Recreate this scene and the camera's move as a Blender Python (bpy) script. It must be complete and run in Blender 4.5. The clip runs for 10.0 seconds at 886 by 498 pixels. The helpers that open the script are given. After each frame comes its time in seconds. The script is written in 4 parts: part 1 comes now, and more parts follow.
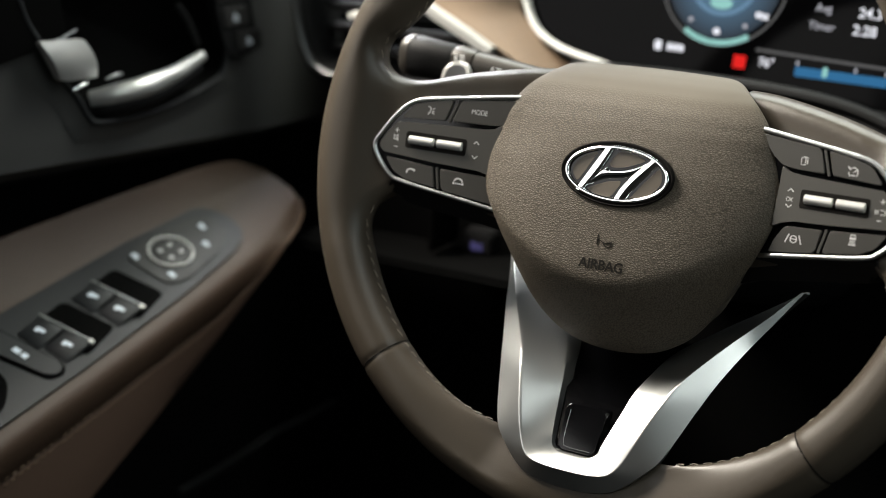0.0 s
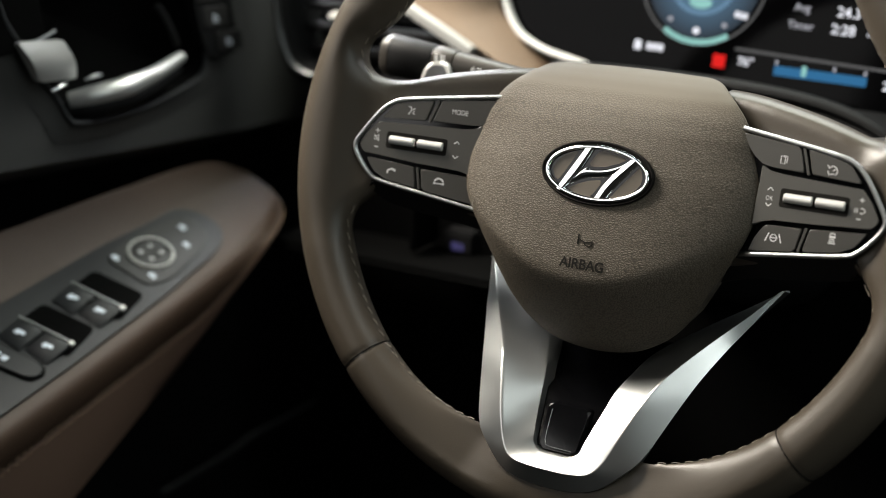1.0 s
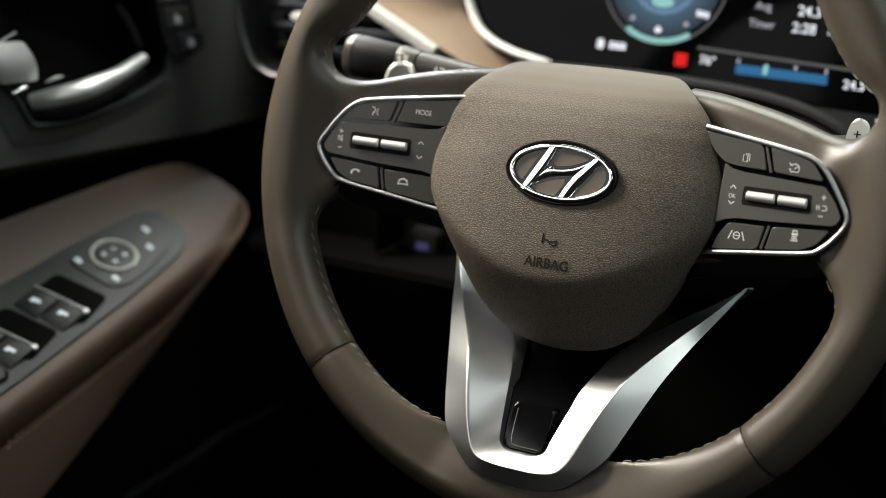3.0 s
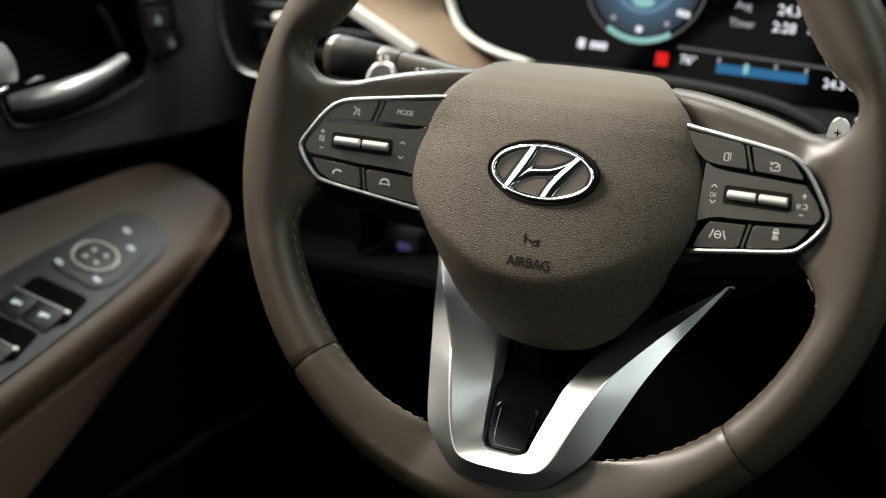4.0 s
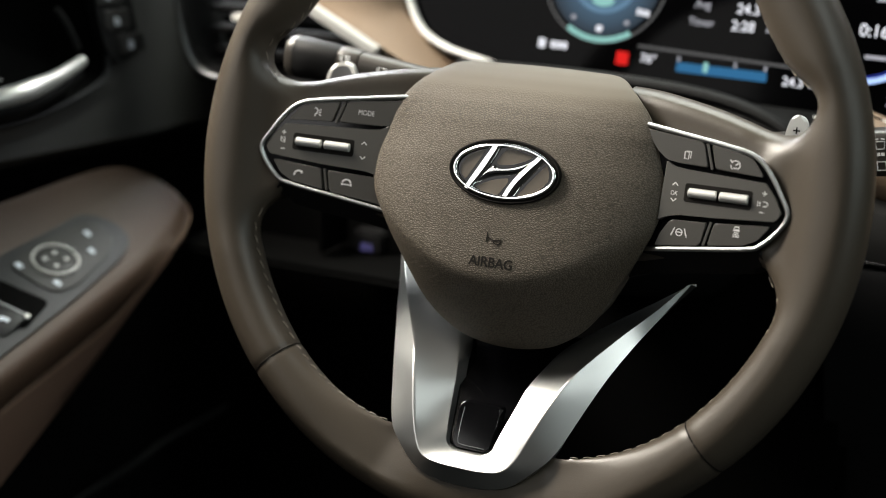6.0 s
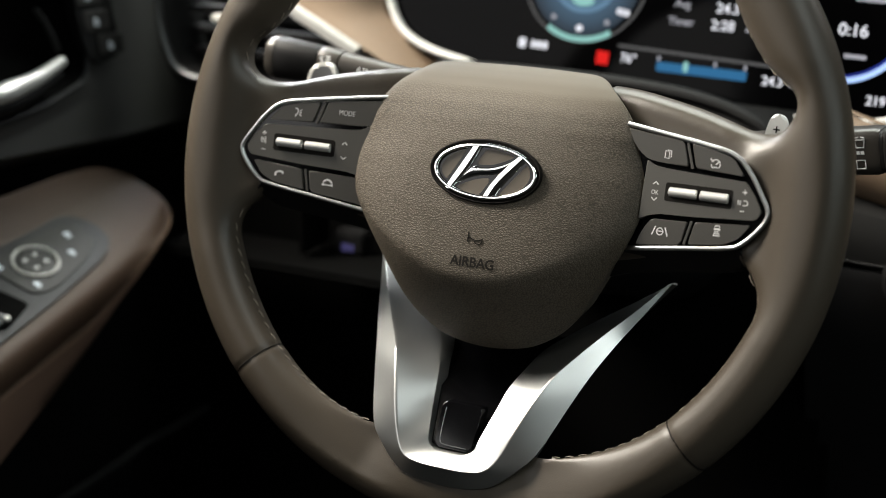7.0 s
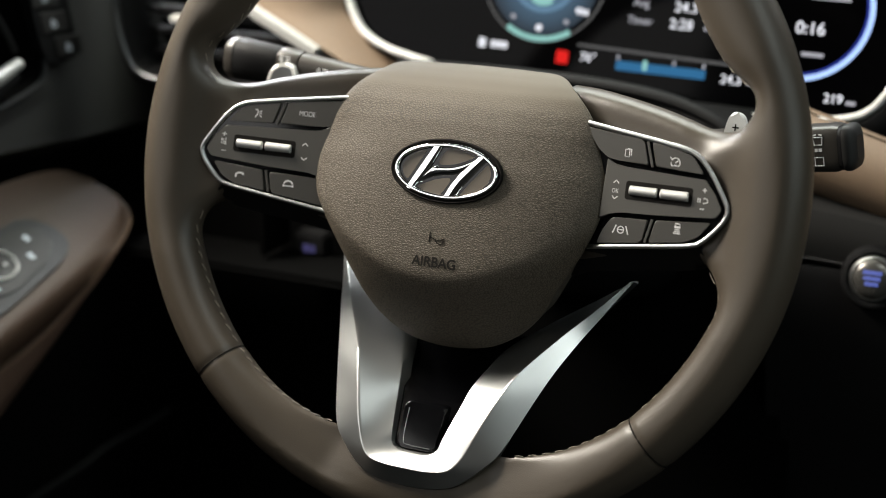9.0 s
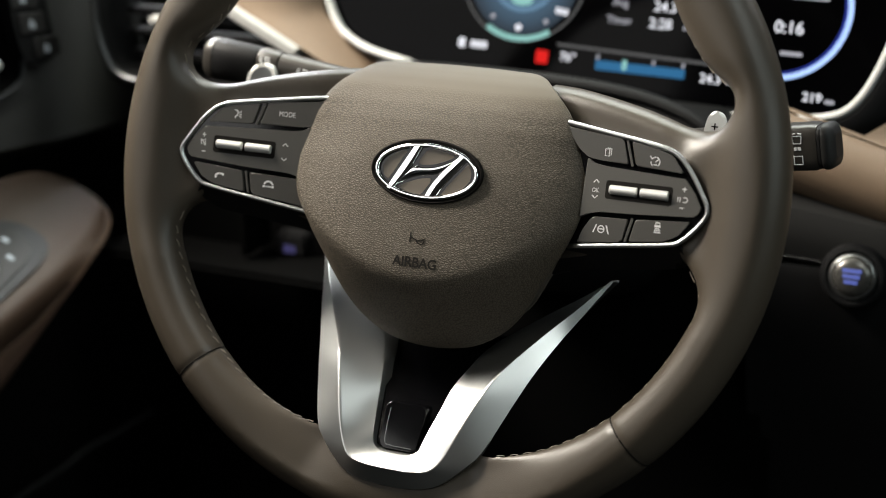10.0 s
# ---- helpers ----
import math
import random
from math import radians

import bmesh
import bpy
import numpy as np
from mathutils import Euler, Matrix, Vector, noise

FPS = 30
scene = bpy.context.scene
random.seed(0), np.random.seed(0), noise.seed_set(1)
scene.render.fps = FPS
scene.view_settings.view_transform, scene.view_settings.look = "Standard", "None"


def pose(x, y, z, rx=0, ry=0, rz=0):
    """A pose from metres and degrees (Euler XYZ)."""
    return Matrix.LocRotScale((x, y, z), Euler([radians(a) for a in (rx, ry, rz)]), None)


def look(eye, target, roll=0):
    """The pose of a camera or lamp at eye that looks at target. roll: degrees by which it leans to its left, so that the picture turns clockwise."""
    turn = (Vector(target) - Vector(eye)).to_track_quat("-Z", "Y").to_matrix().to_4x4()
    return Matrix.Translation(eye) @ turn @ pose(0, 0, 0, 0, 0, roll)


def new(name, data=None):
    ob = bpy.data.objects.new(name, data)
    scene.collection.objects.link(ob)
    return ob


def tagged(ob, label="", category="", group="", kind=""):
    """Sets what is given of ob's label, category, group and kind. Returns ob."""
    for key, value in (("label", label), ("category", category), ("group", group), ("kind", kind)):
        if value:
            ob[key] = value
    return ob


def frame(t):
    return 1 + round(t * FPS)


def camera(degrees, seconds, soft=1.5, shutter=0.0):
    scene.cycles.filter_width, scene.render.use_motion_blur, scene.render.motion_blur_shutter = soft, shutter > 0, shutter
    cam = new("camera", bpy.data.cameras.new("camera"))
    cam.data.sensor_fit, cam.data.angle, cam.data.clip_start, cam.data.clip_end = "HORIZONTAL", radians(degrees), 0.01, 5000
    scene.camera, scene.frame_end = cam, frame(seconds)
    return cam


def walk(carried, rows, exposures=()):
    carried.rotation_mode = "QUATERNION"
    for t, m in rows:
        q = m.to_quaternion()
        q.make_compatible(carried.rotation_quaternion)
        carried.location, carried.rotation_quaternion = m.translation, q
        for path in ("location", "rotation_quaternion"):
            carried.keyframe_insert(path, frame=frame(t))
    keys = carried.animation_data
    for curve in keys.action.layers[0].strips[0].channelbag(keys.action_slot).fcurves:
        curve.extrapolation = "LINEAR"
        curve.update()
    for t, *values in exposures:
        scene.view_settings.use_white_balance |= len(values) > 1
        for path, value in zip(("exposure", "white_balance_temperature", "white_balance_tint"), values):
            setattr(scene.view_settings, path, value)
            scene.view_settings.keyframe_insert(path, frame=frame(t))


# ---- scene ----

# ---- camera: a fixed eye between the front seats that pans to the right ----
cam = camera(33.08, 10.0, soft=0.6)
cam.data.dof.use_dof = True
cam.data.dof.focus_distance = 0.762
cam.data.dof.aperture_fstop = 4.6
EYE = (0.3074, -0.6735, 0.8234)
PITCH = -18.27
YAWS = [(0.0, 31.532), (0.5, 31.160), (1.0, 30.763), (1.5, 30.391), (2.0, 30.032), (2.5, 29.689), (4.0, 28.609), (4.5, 28.247), (5.0, 27.874),
        (5.5, 27.477), (7.0, 26.334), (7.5, 25.946), (8.0, 25.560), (8.5, 25.175), (9.0, 24.781), (9.5, 24.383), (10.0, 24.0)]
walk(cam, [(t, pose(*EYE, 90 + PITCH, 0, yaw)) for t, yaw in YAWS])

# ---- light: soft daylight through the car's windows, with added fill lamps ----
scene.view_settings.exposure = 0.10
world = bpy.data.worlds.new("world")
scene.world = world
world.use_nodes = True
world.node_tree.nodes["Background"].inputs[0].default_value = (0.75, 0.87, 1.0, 1)
world.node_tree.nodes["Background"].inputs[1].default_value = 0.005


def window_light(name, eye, target, wide, high, watts, colour=(1, 1, 1)):
    data = bpy.data.lights.new(name, "AREA")
    data.shape, data.size, data.size_y, data.energy, data.color = "RECTANGLE", wide, high, watts, colour
    ob = new(name, data)
    ob.matrix_world = look(eye, target)
    return ob


window_light("driver_window_light", (-0.56, -0.03, 1.15), (0.0, 0.02, 0.60), 0.20, 0.34, 16.0, (1.0, 0.93, 0.82))
# Added lamp along the windscreen's top edge; lifts the spoke and hub tops.
window_light("windscreen_top_fill", (-0.10, 0.44, 1.34), (0.0, 0.02, 0.6), 0.6, 0.36, 5.6, (0.94, 1.0, 0.87))
window_light("windscreen_light", (0.04, 0.64, 1.28), (0.0, -0.1, 0.6), 1.4, 0.4, 6.0, (0.95, 0.98, 1.0))
# Added fill lamp by the front pillar; brightens the armrest's front end.
window_light("armrest_fill_light", (-0.52, 0.42, 0.98), (-0.36, 0.10, 0.50), 0.20, 0.14, 4.2, (0.95, 0.98, 1.0))
window_light("passenger_window_light", (1.22, -0.40, 1.12), (0.0, 0.0, 0.6), 0.90, 0.36, 2.0, (0.86, 1.0, 0.98))
# Added overhead fill for the trim and spokes; the roof above is unseen.
window_light("overhead_fill_light", (0.58, -0.30, 1.37), (0.48, -0.24, 0.5), 0.46, 0.34, 2.0, (0.93, 1.0, 0.97))
window_light("rear_side_window_light", (-0.57, -0.76, 1.03), (0.0, 0.0, 0.62), 0.72, 0.26, 1.35, (1.0, 0.98, 0.95))

# ---- materials ----


def material(name, base, rough=0.5, metal=0.0, spread=0.12, spots=18.0, shine=0.5, grain=0.0, grain_size=900.0, kind="noise", coat=0.0, emit=None, power=0.0, wear=0.0, fade=None):
    m = bpy.data.materials.new(name)
    m.use_nodes = True
    nt = m.node_tree
    b = nt.nodes["Principled BSDF"]
    b.inputs["Roughness"].default_value, b.inputs["Metallic"].default_value = rough, metal
    b.inputs["Specular IOR Level"].default_value = shine
    b.inputs["Coat Weight"].default_value = coat
    co = nt.nodes.new("ShaderNodeTexCoord")
    n1 = nt.nodes.new("ShaderNodeTexNoise")
    n1.inputs["Scale"].default_value, n1.inputs["Detail"].default_value = spots, 6
    nt.links.new(co.outputs["Object"], n1.inputs["Vector"])
    ramp = nt.nodes.new("ShaderNodeMix")
    ramp.data_type = "RGBA"
    ramp.inputs[6].default_value = (*[c * (1 - spread) for c in base], 1)
    ramp.inputs[7].default_value = (*[min(1, c * (1 + spread)) for c in base], 1)
    nt.links.new(n1.outputs["Fac"], ramp.inputs[0])
    nt.links.new(ramp.outputs[2], b.inputs["Base Color"])
    rr = nt.nodes.new("ShaderNodeMapRange")
    rr.inputs[3].default_value, rr.inputs[4].default_value = max(0.0, rough - 0.06 - wear), min(1.0, rough + 0.06 + wear)
    nt.links.new(n1.outputs["Fac"], rr.inputs[0])
    nt.links.new(rr.outputs[0], b.inputs["Roughness"])
    if grain:
        bump = nt.nodes.new("ShaderNodeBump")
        bump.inputs["Strength"].default_value, bump.inputs["Distance"].default_value = min(1.0, grain), 0.00032 if kind == "leather" else 0.0003
        if kind == "leather":
            wob = nt.nodes.new("ShaderNodeTexNoise")
            wob.inputs["Scale"].default_value, wob.inputs["Detail"].default_value = grain_size * 0.75, 3
            nt.links.new(co.outputs["Object"], wob.inputs["Vector"])
            add = nt.nodes.new("ShaderNodeMixRGB")
            add.blend_type, add.inputs[0].default_value = "ADD", 0.8 / grain_size
            stretch = nt.nodes.new("ShaderNodeMapping")
            stretch.inputs["Scale"].default_value = (0.85, 1.25, 1.0)
            nt.links.new(co.outputs["Object"], stretch.inputs["Vector"])
            nt.links.new(stretch.outputs[0], add.inputs[1])
            nt.links.new(wob.outputs["Color"], add.inputs[2])
            v = nt.nodes.new("ShaderNodeTexVoronoi")
            v.feature = "DISTANCE_TO_EDGE"
            v.inputs["Scale"].default_value = grain_size
            nt.links.new(add.outputs[0], v.inputs["Vector"])
            mr = nt.nodes.new("ShaderNodeMapRange")
            mr.interpolation_type = "SMOOTHSTEP"
            mr.inputs[1].default_value, mr.inputs[2].default_value = 0.0, 0.34
            nt.links.new(v.outputs["Distance"], mr.inputs[0])
            # shade of the grain's fine creases, put into the colour as a darker tone
            crease_shade = nt.nodes.new("ShaderNodeMapRange")
            crease_shade.inputs[1].default_value, crease_shade.inputs[2].default_value, crease_shade.inputs[3].default_value, crease_shade.inputs[4].default_value = 0.0, 0.14, 1.0 - 1.1 * grain, 1.0
            nt.links.new(v.outputs["Distance"], crease_shade.inputs[0])
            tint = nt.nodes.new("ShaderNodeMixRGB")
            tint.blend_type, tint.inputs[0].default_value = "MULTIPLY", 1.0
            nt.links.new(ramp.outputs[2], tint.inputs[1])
            nt.links.new(crease_shade.outputs[0], tint.inputs[2])
            nt.links.new(tint.outputs[0], b.inputs["Base Color"])
            if fade:
                xyz = nt.nodes.new("ShaderNodeSeparateXYZ")
                nt.links.new(co.outputs["Object"], xyz.inputs[0])
                smooth = nt.nodes.new("ShaderNodeMapRange")
                smooth.inputs[1].default_value, smooth.inputs[2].default_value, smooth.inputs[3].default_value, smooth.inputs[4].default_value = *fade, 1.0, 0.0
                nt.links.new(xyz.outputs[1], smooth.inputs[0])
                nt.links.new(smooth.outputs[0], tint.inputs[0])
                both = nt.nodes.new("ShaderNodeMath")
                both.operation = "MULTIPLY"
                nt.links.new(mr.outputs[0], both.inputs[0])
                nt.links.new(smooth.outputs[0], both.inputs[1])
                nt.links.new(both.outputs[0], bump.inputs["Height"])
            else:
                nt.links.new(mr.outputs[0], bump.inputs["Height"])
        else:
            n2 = nt.nodes.new("ShaderNodeTexNoise")
            n2.inputs["Scale"].default_value, n2.inputs["Detail"].default_value = grain_size, 3
            nt.links.new(co.outputs["Object"], n2.inputs["Vector"])
            nt.links.new(n2.outputs["Fac"], bump.inputs["Height"])
        nt.links.new(bump.outputs[0], b.inputs["Normal"])
    if emit:
        b.inputs["Emission Color"].default_value, b.inputs["Emission Strength"].default_value = (*emit, 1), power
    return m


def radial_display(name, centre, stops):
    """A lit display field whose colour changes with the distance from its centre, in metres."""
    m = material(name, (0.002, 0.002, 0.002), 0.4, shine=0.05, emit=(1, 1, 1), power=1.0)
    nt = m.node_tree
    co, gap, ramp = nt.nodes.new("ShaderNodeTexCoord"), nt.nodes.new("ShaderNodeVectorMath"), nt.nodes.new("ShaderNodeValToRGB")
    flat, scale = nt.nodes.new("ShaderNodeVectorMath"), nt.nodes.new("ShaderNodeMath")
    flat.operation, flat.inputs[1].default_value = "MULTIPLY", (1, 1, 0)
    gap.operation, gap.inputs[1].default_value = "DISTANCE", (*centre, 0)
    scale.operation, scale.inputs[1].default_value = "DIVIDE", stops[-1][0]
    while len(ramp.color_ramp.elements) < len(stops):
        ramp.color_ramp.elements.new(0.5)
    for e, (at, colour) in zip(ramp.color_ramp.elements, stops):
        e.position, e.color = at / stops[-1][0], (*colour, 1)
    nt.links.new(co.outputs["Object"], flat.inputs[0])
    nt.links.new(flat.outputs[0], gap.inputs[0])
    nt.links.new(gap.outputs["Value"], scale.inputs[0])
    nt.links.new(scale.outputs[0], ramp.inputs[0])
    nt.links.new(ramp.outputs[0], nt.nodes["Principled BSDF"].inputs["Emission Color"])
    return m


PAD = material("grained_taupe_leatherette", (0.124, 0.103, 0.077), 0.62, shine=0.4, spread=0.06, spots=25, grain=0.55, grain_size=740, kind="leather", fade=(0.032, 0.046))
RIM = material("smooth_taupe_leather", (0.068, 0.055, 0.041), 0.39, shine=0.5, spread=0.16, spots=16, grain=0.10, grain_size=1300, kind="leather", wear=0.04)
TAN = material("tan_leatherette", (0.235, 0.162, 0.107), 0.52, spread=0.07, spots=20, grain=0.2, grain_size=900, kind="leather")
# Top's base is darkened for the door's shade; the side's is raised for light.
ARM_SHADED = material("shaded_armrest_leatherette", (0.060, 0.037, 0.025), 0.5, shine=0.28, spread=0.07, spots=20, grain=0.2, grain_size=900, kind="leather")
ARM_LIT = material("lit_armrest_leatherette", (0.25, 0.158, 0.115), 0.5, spread=0.08, spots=20, grain=0.2, grain_size=900, kind="leather")
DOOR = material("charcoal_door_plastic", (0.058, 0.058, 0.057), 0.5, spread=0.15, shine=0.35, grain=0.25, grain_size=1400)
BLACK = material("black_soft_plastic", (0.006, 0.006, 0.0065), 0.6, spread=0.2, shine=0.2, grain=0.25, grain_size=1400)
CHARCOAL = material("charcoal_soft_plastic", (0.020, 0.0195, 0.019), 0.5, spread=0.15, shine=0.35, grain=0.25, grain_size=1400)
PANEL = material("grey_switch_plastic", (0.066, 0.063, 0.056), 0.42, spread=0.08, grain=0.1, grain_size=2500)
STALK = material("stalk_plastic", (0.044, 0.039, 0.034), 0.33, spread=0.1, grain=0.1, grain_size=2000)
BUTTON = material("dark_switch_plastic", (0.050, 0.047, 0.041), 0.36, spread=0.06, grain=0.1, grain_size=2500)
PLATE = material("grey_plate_plastic", (0.018, 0.019, 0.021), 0.5, shine=0.3, spread=0.08, grain=0.15, grain_size=2000)
GLOSS = material("piano_black", (0.003, 0.003, 0.0035), 0.08, spread=0.1, shine=0.3)
SILVER = material("silver_paint", (0.62, 0.62, 0.60), 0.40, 0.3, spread=0.03, spots=60)
SATIN = material("satin_silver", (0.62, 0.635, 0.63), 0.35, 1.0, spread=0.02, spots=60, wear=-0.05)
PADDLE = material("paddle_silver", (0.60, 0.60, 0.58), 0.42, 0.45, spread=0.03, spots=60)
FRAME = material("bright_silver_paint", (0.80, 0.80, 0.78), 0.40, 0.15, spread=0.02, spots=60)
LEVER = material("satin_lever_silver", (0.56, 0.56, 0.55), 0.36, 0.6, spread=0.03, spots=60)
FACE = material("dark_satin_button", (0.16, 0.155, 0.145), 0.28, 0.7, spread=0.04, spots=60)
DULL = material("dull_silver", (0.20, 0.205, 0.21), 0.35, 1.0, spread=0.05, spots=60)
DARK_SILVER = material("dark_silver", (0.10, 0.102, 0.105), 0.38, 1.0, spread=0.05, spots=60)
CHROME = material("bright_chrome", (0.88, 0.88, 0.88), 0.11, 1.0, spread=0.02)
THREAD = material("pale_thread", (0.36, 0.315, 0.255), 0.8, spread=0.2, spots=300)
TAN_THREAD = material("tan_thread", (0.30, 0.21, 0.135), 0.8, spread=0.2, spots=300)
MARK = material("white_marking", (0.72, 0.72, 0.72), 0.6, spread=0.04)
# Near-black: deep shade of hollows and footwell is put into the colour.
HOLLOW_SHADE = material("hollow_shade", (0.0014, 0.0014, 0.0014), 0.8, spread=0.1, shine=0.04)
FIELD = material("smooth_badge_field", (0.115, 0.096, 0.075), 0.4, spread=0.05)
ENGRAVED = material("dark_moulding", (0.010, 0.009, 0.008), 0.8, spread=0.1, shine=0.1)
# Moulded marks lie flat on the pad; their shade is put into near-black.
MOULD_SHADE = material("mould_shade", (0.013, 0.011, 0.009), 0.8, spread=0.1, shine=0.2)
LIT_ICON = material("lit_icon", (0.5, 0.55, 0.6), 0.5, emit=(0.8, 0.9, 1.0), power=0.22)
DIM_ICON = material("dim_lit_icon", (0.3, 0.33, 0.36), 0.5, emit=(0.8, 0.9, 1.0), power=0.05)
VIOLET = material("violet_lit_icon", (0.05, 0.05, 0.12), 0.5, emit=(0.32, 0.28, 0.95), power=0.08)
BLUE = material("blue_lit_icon", (0.05, 0.06, 0.12), 0.5, emit=(0.16, 0.22, 0.85), power=0.38)
SCREEN = material("display_glass", (0.0008, 0.0008, 0.001), 0.08, spread=0.1, shine=0.05)
D_WHITE = material("display_white", (0.002, 0.002, 0.002), 0.4, shine=0.05, emit=(0.92, 0.93, 1.0), power=1.0)
D_GREY = material("display_grey", (0.002, 0.002, 0.002), 0.4, shine=0.05, emit=(0.5, 0.5, 0.55), power=0.75)
D_RED = material("display_red", (0.002, 0.002, 0.002), 0.4, shine=0.05, emit=(0.72, 0.012, 0.010), power=1.0)
D_BLUE = material("display_blue", (0.002, 0.002, 0.002), 0.4, shine=0.05, emit=(0.03, 0.16, 0.34), power=0.85)
D_RING = material("display_ring", (0.002, 0.002, 0.002), 0.4, shine=0.05, emit=(0.42, 0.60, 1.0), power=1.2)
D_TEAL = material("display_teal", (0.002, 0.002, 0.002), 0.4, shine=0.05, emit=(0.36, 0.74, 0.68), power=0.75)
D_NAVY = radial_display("display_navy", (-0.0575, 0.042), ((0.0, (0.10, 0.25, 0.34)), (0.014, (0.09, 0.19, 0.28)), (0.026, (0.055, 0.10, 0.15)), (0.040, (0.025, 0.035, 0.048))))
D_MUTED = material("display_muted_blue", (0.002, 0.002, 0.002), 0.4, shine=0.05, emit=(0.15, 0.28, 0.42), power=0.8)
D_HALO = material("display_deep_blue", (0.002, 0.002, 0.002), 0.4, shine=0.05, emit=(0.03, 0.05, 0.35), power=0.7)
D_DIM = material("display_dim_grey", (0.002, 0.002, 0.002), 0.4, shine=0.05, emit=(0.10, 0.10, 0.10), power=0.9)
CARPET = material("black_carpet", (0.012, 0.012, 0.012), 0.95, spread=0.3, grain=0.6, grain_size=700)
LINING = material("dark_cabin_lining", (0.020, 0.019, 0.018), 0.9, spread=0.1, grain=0.3, grain_size=500)

# ---- modelling helpers ----


def spline(points, n=8, closed=False):
    """Points of a smooth curve through the given ones."""
    p = [Vector(q) for q in points]
    m, out = len(p), []
    for i in range(m if closed else m - 1):
        a = p[(i - 1) % m] if closed or i else p[0] * 2 - p[1]
        b, c = p[i], p[(i + 1) % m]
        d = p[(i + 2) % m] if closed or i + 2 < m else c * 2 - b
        for k in range(n):
            t = k / n
            out.append(0.5 * (2 * b + (c - a) * t + (2 * a - 5 * b + 4 * c - d) * t * t + (3 * b - a - 3 * c + d) * t ** 3))
    if not closed:
        out.append(p[-1])
    return out


def sheet(rows, close_u=False, close_v=False, cap=False):
    """A grid of faces over rows of points."""
    bm = bmesh.new()
    v = [[bm.verts.new(q) for q in row] for row in rows]
    a, b = len(v), len(v[0])
    for i in range(a if close_u else a - 1):
        for j in range(b if close_v else b - 1):
            bm.faces.new((v[i][j], v[(i + 1) % a][j], v[(i + 1) % a][(j + 1) % b], v[i][(j + 1) % b]))
    if cap:
        bm.faces.new(v[0][::-1])
        bm.faces.new(v[-1])
    bmesh.ops.recalc_face_normals(bm, faces=bm.faces)
    return bm


def tube(path, size, n=10, closed=False, flat=1.0, up=(0, 0, 1)):
    """A tube round a path; flat squeezes it across 'up'. size: one radius, or one for each point."""
    p = [Vector(q) for q in path]
    m = len(p)
    rows = []
    for i, q in enumerate(p):
        a = p[(i - 1) % m] if closed or i else q
        b = p[(i + 1) % m] if closed or i < m - 1 else q
        t = (b - a).normalized()
        s = t.cross(Vector(up)).normalized()
        w = s.cross(t)
        r = size[i] if isinstance(size, (list, tuple)) else size
        rows.append([q + s * (r * math.cos(k * math.tau / n)) + w * (r * flat * math.sin(k * math.tau / n)) for k in range(n)])
    return sheet(rows, close_u=closed, close_v=True, cap=not closed)


def prism(outline, z0, z1, bevel=0.0, segments=2):
    """A plate with the given outline from z0 up to z1, its upper edge rounded."""
    bm = bmesh.new()
    area = sum(a[0] * b[1] - b[0] * a[1] for a, b in zip(outline, [*outline[1:], outline[0]]))
    pts = list(outline) if area > 0 else list(outline)[::-1]
    low = [bm.verts.new((q[0], q[1], z0)) for q in pts]
    top = [bm.verts.new((q[0], q[1], z1)) for q in pts]
    cap = bm.faces.new(top)
    bm.faces.new(low[::-1])
    m = len(pts)
    for i in range(m):
        bm.faces.new((low[i], low[(i + 1) % m], top[(i + 1) % m], top[i]))
    if bevel:
        bmesh.ops.bevel(bm, geom=list(cap.edges), offset=bevel, segments=segments, affect="EDGES", profile=0.5, clamp_overlap=True)
    return bm


def box(x0, x1, y0, y1, z0, z1, bevel=0.0):
    bm = bmesh.new()
    bmesh.ops.create_cube(bm, size=1)
    for v in bm.verts:
        v.co = ((x0 + x1) / 2 + v.co.x * (x1 - x0), (y0 + y1) / 2 + v.co.y * (y1 - y0), (z0 + z1) / 2 + v.co.z * (z1 - z0))
    if bevel:
        bmesh.ops.bevel(bm, geom=list(bm.edges), offset=bevel, segments=2, affect="EDGES")
    return bm


def merge(*parts):
    mesh = bpy.data.meshes.new("joined")
    out = bmesh.new()
    for bm in parts:
        bm.to_mesh(mesh)
        out.from_mesh(mesh)
        bm.free()
    bpy.data.meshes.remove(mesh)
    return out


def stroke(path, width, z0, z1, closed=False):
    """A flat line of the given width along a path in a plane, from z0 to z1."""
    p = [Vector((q[0], q[1], 0)) for q in path]
    m = len(p)
    rows = []
    for i, q in enumerate(p):
        a = p[(i - 1) % m] if closed or i else q
        b = p[(i + 1) % m] if closed or i < m - 1 else q
        t = (b - a).normalized()
        s = Vector((-t.y, t.x, 0)) * width / 2
        rows.append([q - s + Vector((0, 0, z0)), q - s + Vector((0, 0, z1)), q + s + Vector((0, 0, z1)), q + s + Vector((0, 0, z0))])
    return sheet(rows, close_u=closed, close_v=True, cap=not closed)


def arc(cx, cy, r, a0, a1, n=16, squash=1.0):
    return [(cx + r * math.cos(radians(a0 + (a1 - a0) * k / n)), cy + squash * r * math.sin(radians(a0 + (a1 - a0) * k / n))) for k in range(n + 1)]


